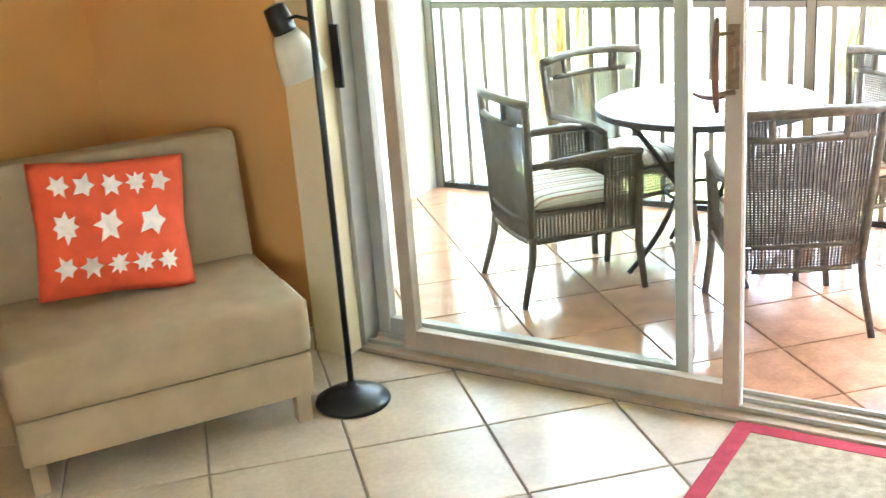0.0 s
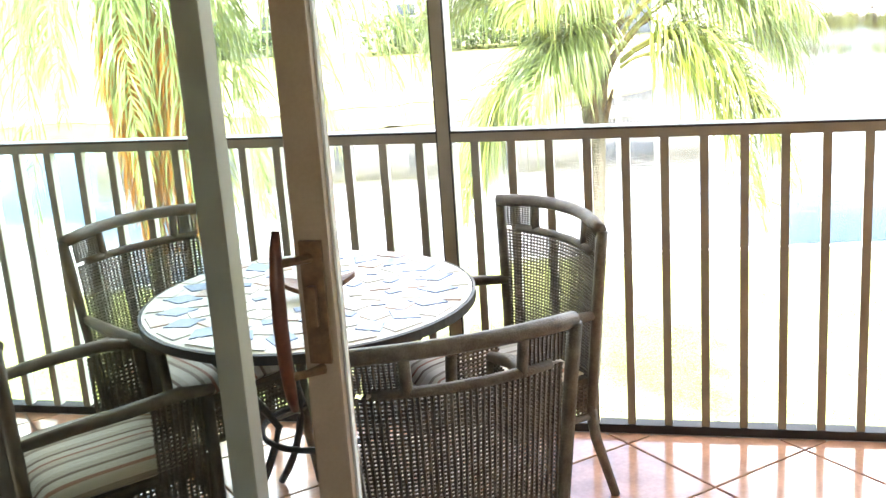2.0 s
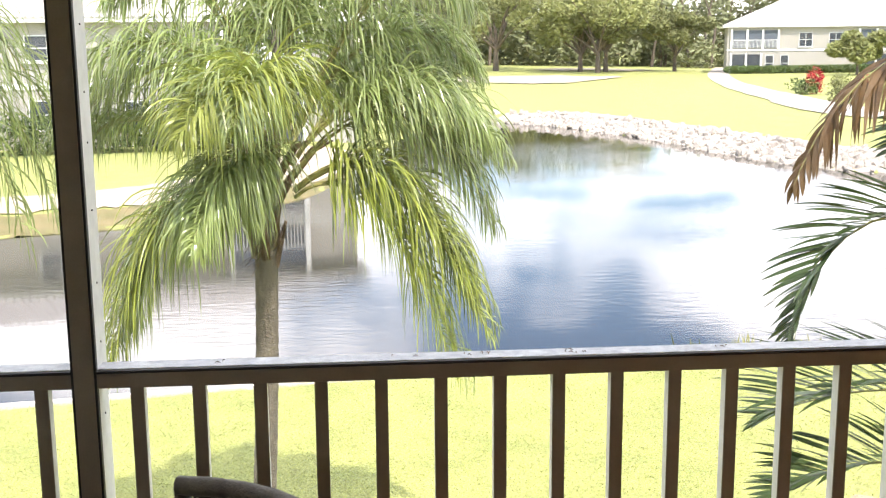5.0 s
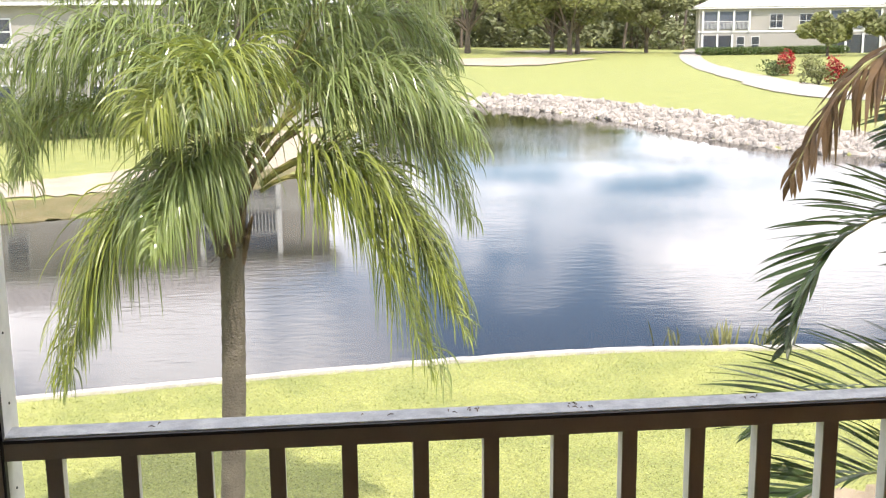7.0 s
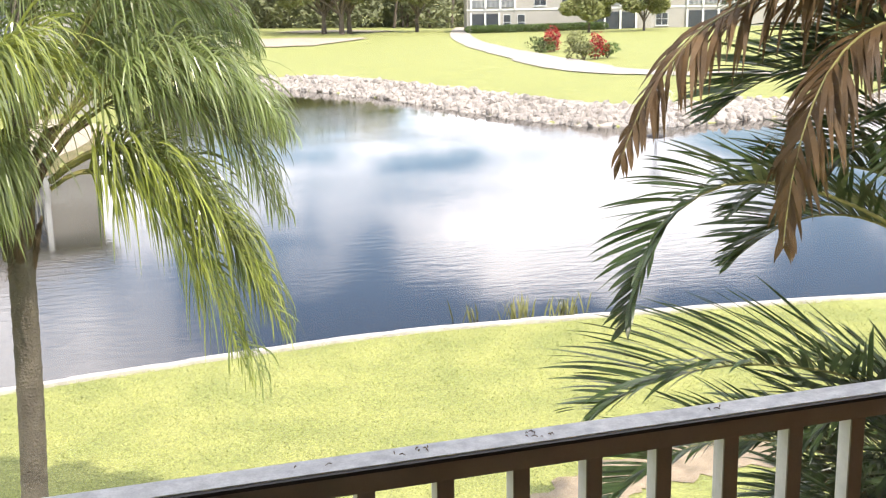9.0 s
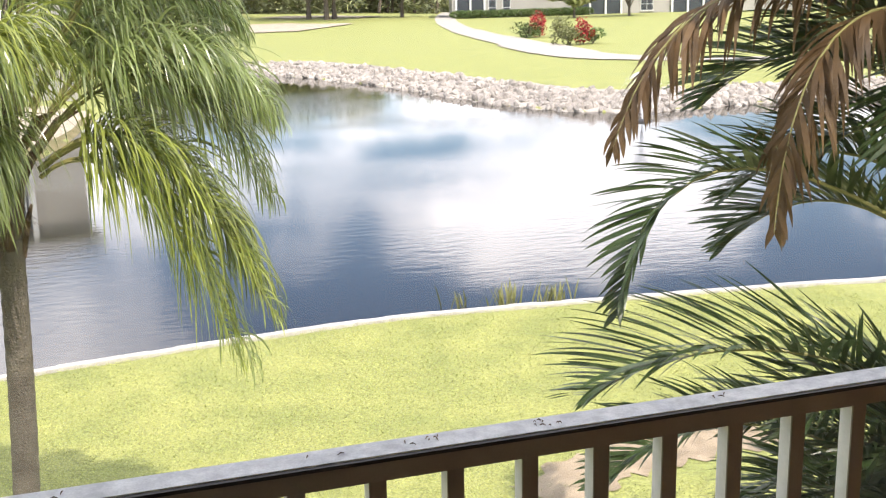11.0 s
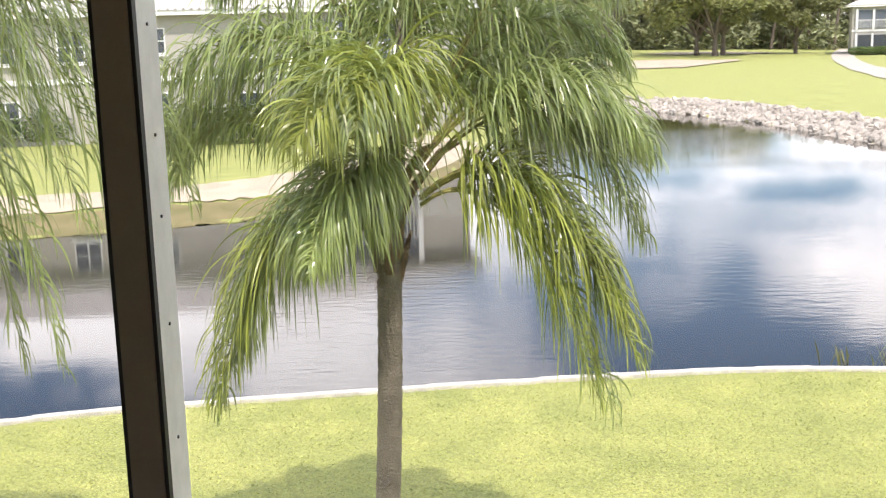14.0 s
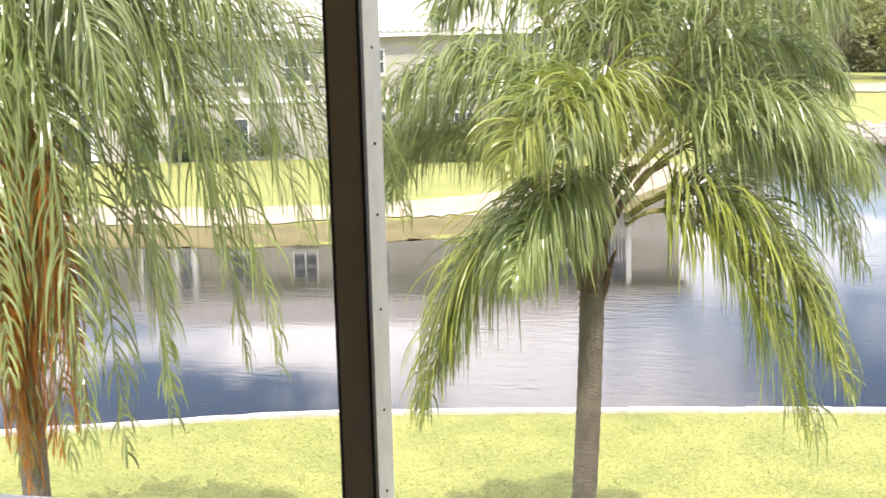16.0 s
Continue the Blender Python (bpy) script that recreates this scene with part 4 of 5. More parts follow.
def frond(root, pts, leaf_len, leaf_w, count, droop, material, rng, spread=0.9, lift=0.1, stalk=0.14, plume=0.5, thick=0.012):
    fr = new("frond")
    fr.parent = root
    line = curve3(*pts, 26)
    part("stalk", tube(line[::2] + [line[-1]], [thick * (1 - 0.85 * i / 13) for i in range(14)], 5), M_RACHIS, fr)
    pl = np.array([tuple(p) for p in line])
    t = stalk + (1 - stalk) * (np.arange(count) + rng.random(count)) / count
    t = np.clip(np.repeat(t, 2), 0, 0.999)
    sgn = np.tile([-1.0, 1.0], count)
    n2 = 2 * count
    k = t * 25
    a = np.minimum(24, k.astype(int))
    base = pl[a] + (pl[a + 1] - pl[a]) * (k - a)[:, None]
    d = unit(pl[a + 1] - pl[a])
    out = unit(np.column_stack([d[:, 1], -d[:, 0], np.zeros(n2)]) + 1e-4)
    up = np.cross(out, d)
    size = leaf_len * (0.55 + 0.75 * np.sin(np.pi * np.minimum(1, t * 0.86 + 0.12))) * rng.uniform(0.75, 1.15, n2) * (1 - 0.45 * np.maximum(0, t - 0.8) / 0.2)
    way = d * (0.55 + 0.5 * t)[:, None] + out * (sgn * spread * rng.uniform(0.6, 1.1, n2))[:, None] + up * (lift + plume * rng.uniform(-0.6, 0.6, n2))[:, None] + rng.normal(0, 0.18 * plume, (n2, 3))
    v, f = leaf_strips(base, way, up, size, leaf_w * rng.uniform(0.75, 1.2, n2), droop * rng.uniform(0.5, 1.5, n2), 8, rng.uniform(-1.4, 1.4, n2))
    raw("leaflets", v.tolist(), f.tolist(), material, fr)
    return fr


def palm_trunk(root, base, top, r0, r1, rings=26):
    pts, rs = [], []
    n = rings * 2
    for i in range(n + 1):
        t = i / n
        p = Vector(base).lerp(Vector(top), t) + Vector((0.05 * math.sin(t * 2.6), 0, 0))
        pts.append(p)
        rs.append((r0 + (r1 - r0) * min(1, t * 1.2)) * (1.03 if i % 2 else 0.985) + (0.06 * (1 - t * 7) if t < 0.14 else 0))
    return part("trunk", tube(pts, rs, 14), M_TRUNK, root, smooth=True)


def build_main_palm():
    rnd, rng = random.Random(21), np.random.default_rng(21)
    root = thing("queen_palm", "queen palm with drooping feathery green fronds on the lawn", "palm tree")
    cx, cy = -0.16, 6.36
    palm_trunk(root, (cx - 0.20, cy, -3.36), (cx - 0.02, cy, 0.12), 0.096, 0.088)
    part("crown_stem", tube([(cx - 0.02, cy, 0.02), (cx, cy, 0.22), (cx + 0.05, cy, 0.6), (cx + 0.10, cy, 1.1), (cx + 0.14, cy, 1.75)], [0.09, 0.115, 0.08, 0.05, 0.035], 12), M_TRUNK, root, smooth=True)
    for k in range(13):
        a = k * 2.4
        z = 0.06 + 0.035 * k
        c, s = math.cos(a), math.sin(a)
        part("leaf_base", tube([(cx + 0.06 * c, cy + 0.06 * s, z - 0.10), (cx + 0.10 * c, cy + 0.10 * s, z + 0.04), (cx + 0.165 * c, cy + 0.165 * s, z + 0.24 + 0.06 * rnd.random())], [0.045, 0.036, 0.011], 6), M_BOOT, root)
    a = rng.uniform(0, 6.28, 70)
    c, sn, z = np.cos(a), np.sin(a), rng.uniform(0.0, 0.3, 70)
    v, f = leaf_strips(np.column_stack([cx + 0.07 * c, cy + 0.07 * sn, z]), np.column_stack([c, sn, rng.uniform(-0.8, 0.6, 70)]), np.tile([0.0, 0.0, 1.0], (70, 1)), rng.uniform(0.08, 0.22, 70), np.full(70, 0.012), np.full(70, 1.5), 3, np.zeros(70))
    raw("fibre", v.tolist(), f.tolist(), M_BOOT, root)
    L = [
        ((-.03, 6.36, .74), (-.55, 6.26, 2.19), (-1.52, 6.16, 1.36), M_PALM, .62),
        ((-.04, 6.46, .77), (-.88, 6.81, 2.06), (-1.80, 6.96, .87), M_PALM, .62),
        ((-.04, 6.46, .65), (-1.44, 6.96, 1.56), (-1.80, 7.06, .56), M_PALM, .45),
        ((.05, 6.36, .74), (.78, 6.11, 1.79), (1.60, 6.06, .93), M_PALM, .62),
        ((.06, 6.46, .72), (.94, 6.66, 2.20), (1.70, 6.86, .64), M_PALM, .62),
        ((.07, 6.46, .96), (.79, 6.51, 2.23), (1.51, 6.76, 1.42), M_PALM, .60),
        ((.08, 6.26, .56), (.78, 5.91, 1.28), (1.49, 5.76, -.48), M_PALMY, .62),
        ((.08, 6.28, .50), (.70, 6.05, 1.05), (1.25, 5.95, -.78), M_PALMY, .60),
        ((.08, 6.30, .54), (.85, 6.10, 1.20), (1.42, 6.00, -.30), M_PALM, .58),
        ((-.13, 6.26, .56), (-.92, 5.86, .89), (-1.30, 5.86, -.74), M_PALMY, .62),
        ((.06, 6.40, .65), (.95, 6.30, 1.75), (1.62, 6.30, .25), M_PALM, .60),
        ((-.13, 6.30, .50), (-.80, 6.05, .80), (-1.15, 6.00, -.45), M_PALM, .58),
        ((-.09, 6.26, .68), (-.21, 5.66, 1.72), (-.58, 5.06, 1.05), M_PALMY, .58),
        ((-.10, 6.26, .68), (-.37, 5.71, 1.03), (-.53, 5.36, .26), M_PALM, .55),
        ((-.10, 6.30, .60), (-.25, 5.95, 1.05), (-.33, 5.60, .50), M_PALM, .55),
        ((-.05, 6.36, .74), (-.01, 5.91, 1.84), (-.21, 5.26, 1.21), M_PALMY, .58),
        ((-.01, 6.36, .90), (.05, 6.56, 2.67), (-.62, 6.76, 2.21), M_PALM, .60),
        ((.01, 6.36, .89), (.03, 6.46, 2.79), (.64, 6.56, 2.20), M_PALM, .60),
        ((.06, 6.56, .87), (.45, 7.01, 1.73), (.75, 7.66, 1.23), M_PALM, .55),
        ((-.04, 6.56, .87), (-.44, 7.16, 1.91), (-.88, 7.76, 1.31), M_PALM, .55),
        ((-.02, 6.40, .95), (-.70, 6.45, 2.75), (-1.25, 6.50, 1.95), M_PALM, .60),
        ((.06, 6.40, .95), (.95, 6.30, 2.70), (1.35, 6.20, 1.95), M_PALM, .60),
        ((.05, 6.50, 1.0), (.10, 6.90, 2.6), (.15, 7.60, 1.9), M_PALM, .55),
    ]
    for p0, p1, p2, mt, ln in L:
        frond(root, (p0, p1, p2), ln * 0.95, 0.0175, 110, 5.0, mt, rng, 1.1, 0.6, 0.20, 1.2, 0.016)
        j = [Vector((rnd.uniform(-0.12, 0.12), rnd.uniform(-0.25, 0.25), rnd.uniform(-0.10, 0.08))) for _ in range(2)]
        frond(root, (p0, Vector(p1) + j[0], Vector(p2) + j[1]), ln * 0.95, 0.016, 84, 6.0, M_PALM, rng, 1.0, 0.5, 0.24, 1.4)
    for a, z in ((0.4, 0.60), (-0.9, 0.66), (1.9, 0.55), (2.8, 0.5)):
        c, s = math.cos(a), math.sin(a)
        part("spathe", tube([(cx + 0.07 * c, cy + 0.07 * s, z - 0.25), (cx + 0.2 * c, cy + 0.2 * s, z), (cx + 0.42 * c, cy + 0.42 * s, z + 0.24), (cx + 0.58 * c, cy + 0.55 * s, z + 0.30)], [0.03, 0.035, 0.03, 0.006], 7), M_BOOT, root, "dry woody brown spathe", True)


build_main_palm()


def build_left_palm():
    rnd, rng = random.Random(33), np.random.default_rng(33)
    root = thing("queen_palm", "tall queen palm with orange dry strands hanging from its crown", "palm tree")
    cx, cy = -4.15, 5.45
    palm_trunk(root, (cx + 0.05, cy, -3.36), (cx, cy, 1.95), 0.105, 0.09)
    part("crown_stem", tube([(cx, cy, 1.7), (cx, cy, 2.0), (cx, cy, 2.8)], [0.09, 0.12, 0.05], 12), M_TRUNK, root, smooth=True)
    tips = [(2.65, .1, .75), (2.8, .25, .9), (2.5, -.1, .6), (1.95, .05, .25), (1.8, -.15, .35), (.95, -.25, -.35), (.65, -.45, -.3), (1.15, .05, -.15), (.35, -.5, -.3), (1.25, -.15, .10), (1.55, .1, .55), (2.15, .15, .75), (.85, -.55, -.15), (.45, -.75, .35), (1.75, .75, 1.0), (-.5, -.9, -.1), (-1.2, -.4, .3), (-1.7, .2, .7),
            (-1.4, .9, .9), (.3, 1.6, 1.1), (1.2, 1.3, 1.3), (-.6, 1.5, 1.0), (0.1, -1.2, .8), (-1.1, -1.0, 1.1), (1.3, -.8, 1.6), (-1.5, .1, 2.2), (.9, .3, 2.6), (-.4, -.3, 2.9)]
    for tx, ty, tz in tips:
        z0 = 1.9 + 0.25 * rnd.random()
        frond(root, ((cx + 0.05 * tx, cy + 0.05 * ty, z0), (cx + 0.80 * tx, cy + 0.80 * ty, z0 + 0.85), (cx + tx, cy + ty, tz - (0.60 if tz < 0.4 else 0.25))), 0.60, 0.018, 105, 5.2, M_PALM, rng, 0.9, 0.5, 0.15, 1.1)
    for k in range(12):
        tip = (cx + rnd.uniform(0.30, 0.92), cy - 0.35 - 0.3 * rnd.random(), -0.55 - 0.6 * rnd.random())
        frond(root, ((cx, cy - 0.1, 1.6), (tip[0] - 0.05, tip[1] - 0.1, 1.75), tip), 0.42, 0.013, 120, 5.0, M_ORNG, rng, 0.5, -0.1, 0.35, 0.6)


build_left_palm()


def build_areca():
    rnd, rng = random.Random(44), np.random.default_rng(44)
    root = thing("areca_palm", "areca palm clump with arching green and withered brown fronds", "palm")
    for k, (x, y) in enumerate(((5.0, 3.3), (5.15, 3.55), (4.9, 3.6), (5.25, 3.2), (4.85, 3.1))):
        part("stem", tube([(x, y, -3.34), (x + 0.03, y, -1.5), (x - 0.02, y, 0.2 + 0.3 * k)], [0.055, 0.045, 0.035], 10), M_TRUNK, root, smooth=True)
    F = [
        ((4.95, 3.30, 0.10), (2.95, 3.20, 1.45), (2.69, 3.10, 0.17), M_ARECA, .36),
        ((4.95, 3.40, 1.50), (3.20, 3.45, 2.10), (2.75, 3.30, 0.92), M_BROWN, .34),
        ((4.90, 3.25, 1.35), (3.48, 2.95, 2.00), (3.39, 2.90, 0.52), M_BROWN, .34),
        ((5.00, 3.30, -0.75), (3.50, 3.20, 0.15), (2.58, 3.20, -0.28), M_ARECA, .60),
        ((5.00, 3.30, -1.40), (3.40, 3.20, -0.10), (2.60, 3.10, -0.72), M_ARECA, .42),
        ((5.00, 3.30, -1.70), (3.90, 2.90, -0.40), (3.20, 2.70, -1.10), M_ARECA, .42),
        ((5.05, 3.50, 0.85), (4.10, 3.70, 1.60), (3.55, 3.80, 1.05), M_ARECA, .45),
        ((5.05, 3.40, 0.60), (4.30, 3.30, 1.20), (3.80, 3.25, 0.75), M_ARECA, .45),
        ((5.05, 3.30, 1.60), (4.20, 3.10, 2.60), (3.40, 3.00, 2.05), M_BROWN, .42),
        ((5.00, 3.45, 0.95), (4.30, 3.40, 1.75), (3.85, 3.35, 1.25), M_ARECA, .50),
        ((5.00, 3.40, 1.10), (4.40, 3.05, 1.60), (4.10, 2.90, 0.75), M_ARECA, .42),
        ((4.95, 3.50, 0.40), (4.20, 3.60, 1.05), (3.65, 3.70, 0.55), M_ARECA, .45),
        ((5.00, 3.60, 0.10), (4.35, 3.80, 0.75), (3.80, 3.95, 0.20), M_ARECA, .45),
        ((5.00, 3.40, 1.30), (4.20, 3.50, 2.15), (3.55, 3.55, 1.65), M_ARECA, .48),
        ((5.00, 3.30, 1.35), (3.90, 3.25, 2.25), (3.25, 3.20, 1.75), M_BROWN, .42),
        ((5.00, 3.30, -1.00), (4.20, 3.10, -0.10), (3.60, 3.00, -0.55), M_ARECA, .48),
        ((5.00, 3.20, -1.60), (4.30, 2.80, -0.60), (3.70, 2.55, -1.15), M_ARECA, .45),
        ((5.00, 3.25, -1.90), (4.20, 2.90, -0.90), (3.45, 2.70, -1.55), M_ARECA, .50),
        ((5.00, 3.30, -2.10), (4.10, 3.30, -1.10), (3.30, 3.30, -1.70), M_ARECA, .50),
        ((5.00, 3.40, -1.20), (4.30, 3.50, -0.30), (3.70, 3.60, -0.80), M_ARECA, .50),
        ((5.00, 3.20, -2.30), (4.40, 2.60, -1.50), (4.00, 2.20, -2.00), M_ARECA, .50),
        ((5.10, 3.50, 1.60), (4.60, 3.60, 2.80), (3.90, 3.70, 2.50), M_ARECA, .45),
        ((5.10, 3.40, 1.60), (6.00, 3.40, 2.70), (6.60, 3.40, 1.80), M_ARECA, .45),
        ((5.10, 3.40, 0.60), (6.10, 3.60, 1.50), (6.80, 3.80, 0.60), M_ARECA, .45),
        ((5.10, 3.60, 1.00), (5.30, 4.60, 2.10), (5.40, 5.40, 1.20), M_ARECA, .45),
        ((5.00, 3.10, 0.40), (4.80, 2.30, 1.30), (4.60, 1.70, 0.70), M_ARECA, .42),
    ]
    for k in range(12):
        z, r = -2.4 + 0.16 * k, rnd.uniform(0.85, 1.5)
        y = 3.2 + rnd.uniform(-0.7, 0.5)
        F.append(((5.0, 3.3, z - 0.5), (5.0 - 0.55 * r, 0.5 * (3.3 + y), z + 0.45), (5.0 - r, y, z + rnd.uniform(-0.25, 0.15)), M_ARECA, .46))
    for p0, p1, p2, mt, ln in F:
        green = mt is M_ARECA
        frond(root, (p0, p1, p2), ln, 0.034, 70, 0.45 if green else 2.2, mt, rng, 0.75, 0.40 if green else -0.2, 0.10, 0.12 if green else 0.45, 0.014)


build_areca()


def leaf_cloud(rnd, blobs, count, size, v, f):
    """Leaf clumps scattered through uneven blobs."""
    rng = np.random.default_rng(rnd.randrange(10 ** 6))
    bl = np.array([b[:5] for b in blobs], float)
    pick = rng.choice(len(bl), count, p=bl[:, 3] / bl[:, 3].sum())
    d = unit(rng.normal(size=(count, 3)))
    r = bl[pick, 3] * (0.55 + 0.5 * rng.random(count) ** 0.6)
    c = bl[pick, :3] + d * np.column_stack([r, r, r * bl[pick, 4]])
    a = unit(rng.uniform(-1, 1, (count, 3)) * [1, 1, 0.7]) * (size * rng.uniform(0.5, 1.2, count))[:, None]
    b = unit(np.cross(a, np.column_stack([rng.uniform(-1, 1, (count, 2)), np.ones(count)]))) * (size * rng.uniform(0.3, 0.8, count))[:, None]
    q = np.stack([c - a, c + b * 0.8, c + a, c - b * 0.7], axis=1).reshape(-1, 3)
    k = len(v)
    v += q.tolist()
    f += (k + np.arange(4 * count).reshape(-1, 4)).tolist()


def build_tree(x, y, h, width, seed, material, label, lean=0.0, count=5200, leaf=0.34):
    rnd = random.Random(seed)
    z = float(ground_z((x, y))[0]) - 0.1
    root = thing("tree", label, "tree", pose(x, y, z))
    forks = [(0, 0, h * 0.22)]
    part("trunk", tube([(0, 0, 0), (0.1 * lean, 0, h * 0.12), (0.2 * lean, 0, h * 0.25), (0.4 * lean, 0.1, h * 0.45)], [h * 0.035, h * 0.027, h * 0.022, h * 0.012], 8), M_BARK, root)
    blobs = []
    for k in range(9):
        a = k * 2.4 + rnd.random()
        r = width * rnd.uniform(0.25, 0.5)
        bx, by, bz = r * math.cos(a), r * math.sin(a), h * rnd.uniform(0.45, 0.86)
        part("limb", tube([(0.15 * lean, 0, h * rnd.uniform(0.15, 0.28)), (bx * 0.4, by * 0.4, bz * 0.7), (bx, by, bz)], [h * 0.016, h * 0.011, h * 0.004], 5), M_BARK, root)
        blobs.append((bx, by, bz, width * rnd.uniform(0.16, 0.30), rnd.uniform(0.55, 0.9)))
    v, f = [], []
    leaf_cloud(rnd, blobs, count, leaf, v, f)
    raw("crown", v, f, material, root)
    return root


for i, (x, y, h, w, mt, lb) in enumerate((
        (32.5, 143, 12, 13, M_LEAF, "spreading tree with several grey trunks on the golf course"),
        (34.0, 145, 11, 10, M_LEAF, "spreading tree with several grey trunks on the golf course"),
        (30.8, 146, 11, 10, M_LEAF, "spreading tree with several grey trunks on the golf course"),
        (43.6, 146, 9, 8, M_LEAF, "slender young tree on the golf course"),
        (20, 150, 13, 13, M_LEAF, "tall leafy tree at the edge of the fairway"),
        (11, 152, 13, 13, M_LEAFD, "tall leafy tree at the edge of the fairway"),
        (56.0, 118, 5.5, 5.5, M_LEAF, "small bushy tree in front of a house"),
        (62.0, 116, 5.5, 5.0, M_LEAF, "small bushy tree in front of a house"))):
    build_tree(x, y, h, w, 100 + i, mt, lb)


def build_woods():
    rnd = random.Random(77)
    v, f = [], []
    blobs = []
    for k in range(150):
        x = -40 + 150 * (k + rnd.random()) / 150
        y = 172 + rnd.uniform(0, 30)
        h = rnd.uniform(8, 15)
        for q in range(4):
            blobs.append((x + rnd.uniform(-3, 3), y + rnd.uniform(-3, 3), -3 + h * (0.15 + 0.25 * q) + rnd.uniform(-1, 1), rnd.uniform(2.2, 3.8), 0.8))
    leaf_cloud(rnd, blobs, 80000, 0.6, v, f)
    tagged(raw("woods", v, f, M_LEAFD), "dense dark woodland beyond the golf course", "woods", kind="stuff")
    t = bmesh.new()
    for k in range(70):
        x, y = -40 + 150 * rnd.random(), 170 + rnd.uniform(0, 14)
        tube([(x, y, -3.3), (x + rnd.uniform(-1, 1), y, 3), (x + rnd.uniform(-2, 2), y, 8)], [0.3, 0.22, 0.1], 5, t)
    tagged(part("woodland_trunks", t, M_BARK), "bare grey trunks at the edge of the woods", "woods", kind="stuff")


build_woods()


def shrub(name, x, y, r, h, material, label, seed, count=500, leaf=0.16):
    rnd = random.Random(seed)
    z = float(ground_z((x, y))[0])
    root = thing(name, label, "shrub", pose(x, y, z))
    v, f = [], []
    leaf_cloud(rnd, [(rnd.uniform(-.4, .4) * r, rnd.uniform(-.4, .4) * r, h * rnd.uniform(0.3, 0.7), r * rnd.uniform(0.5, 0.7), h / r * 0.6) for _ in range(5)], count, leaf, v, f)
    raw("foliage", v, f, material, root)
    bm = bmesh.new()
    for k in range(4):
        a = k * 1.6
        tube([(0, 0, 0), (0.3 * r * math.cos(a), 0.3 * r * math.sin(a), h * 0.6)], 0.03 * r, 5, bm)
    part("stems", bm, M_BARK, root)


for i, (x, y, r, h, mt, lb) in enumerate((
        (36.0, 84, 1.4, 1.5, M_HEDGE, "round green shrub beside the cart path"),
        (37.3, 84.5, 1.1, 2.2, M_REDL, "red flowering shrub beside the cart path"),
        (38.8, 84.2, 1.3, 1.7, M_LEAF, "green shrub beside the cart path"),
        (34.0, 71.5, 1.2, 1.3, M_LEAF, "green shrub beside the cart path"),
        (35.3, 72, 0.8, 1.8, M_REDL, "red flowering shrub beside the cart path"),
        (36.3, 72.5, 1.1, 1.1, M_HEDGE, "round green shrub beside the cart path"))):
    shrub("shrub", x, y, r, h, mt, lb, 300 + i)


def hedge(x0, y0, x1, y1, h, w, label, seed):
    rnd = random.Random(seed)
    v, f = [], []
    n = max(2, int(math.hypot(x1 - x0, y1 - y0) / 0.8))
    blobs = [(x0 + (x1 - x0) * k / n, y0 + (y1 - y0) * k / n, float(ground_z((x0 + (x1 - x0) * k / n, y0 + (y1 - y0) * k / n))[0]) + h * 0.5, w, h / w * 0.5) for k in range(n + 1)]
    leaf_cloud(rnd, blobs, n * 650, 0.13, v, f)
    tagged(raw("hedge", v, f, M_HEDGE), label, "hedge")


hedge(-22.5, 47.6, -17.8, 48.8, 1.7, 0.9, "clipped green hedge along the house wall", 1)
hedge(-14.0, 46.5, -4.5, 48.5, 1.8, 1.1, "clipped green hedge along the house wall", 2)
hedge(46.6, 132.5, 62, 127, 1.0, 0.8, "low green hedge along the far house", 3)


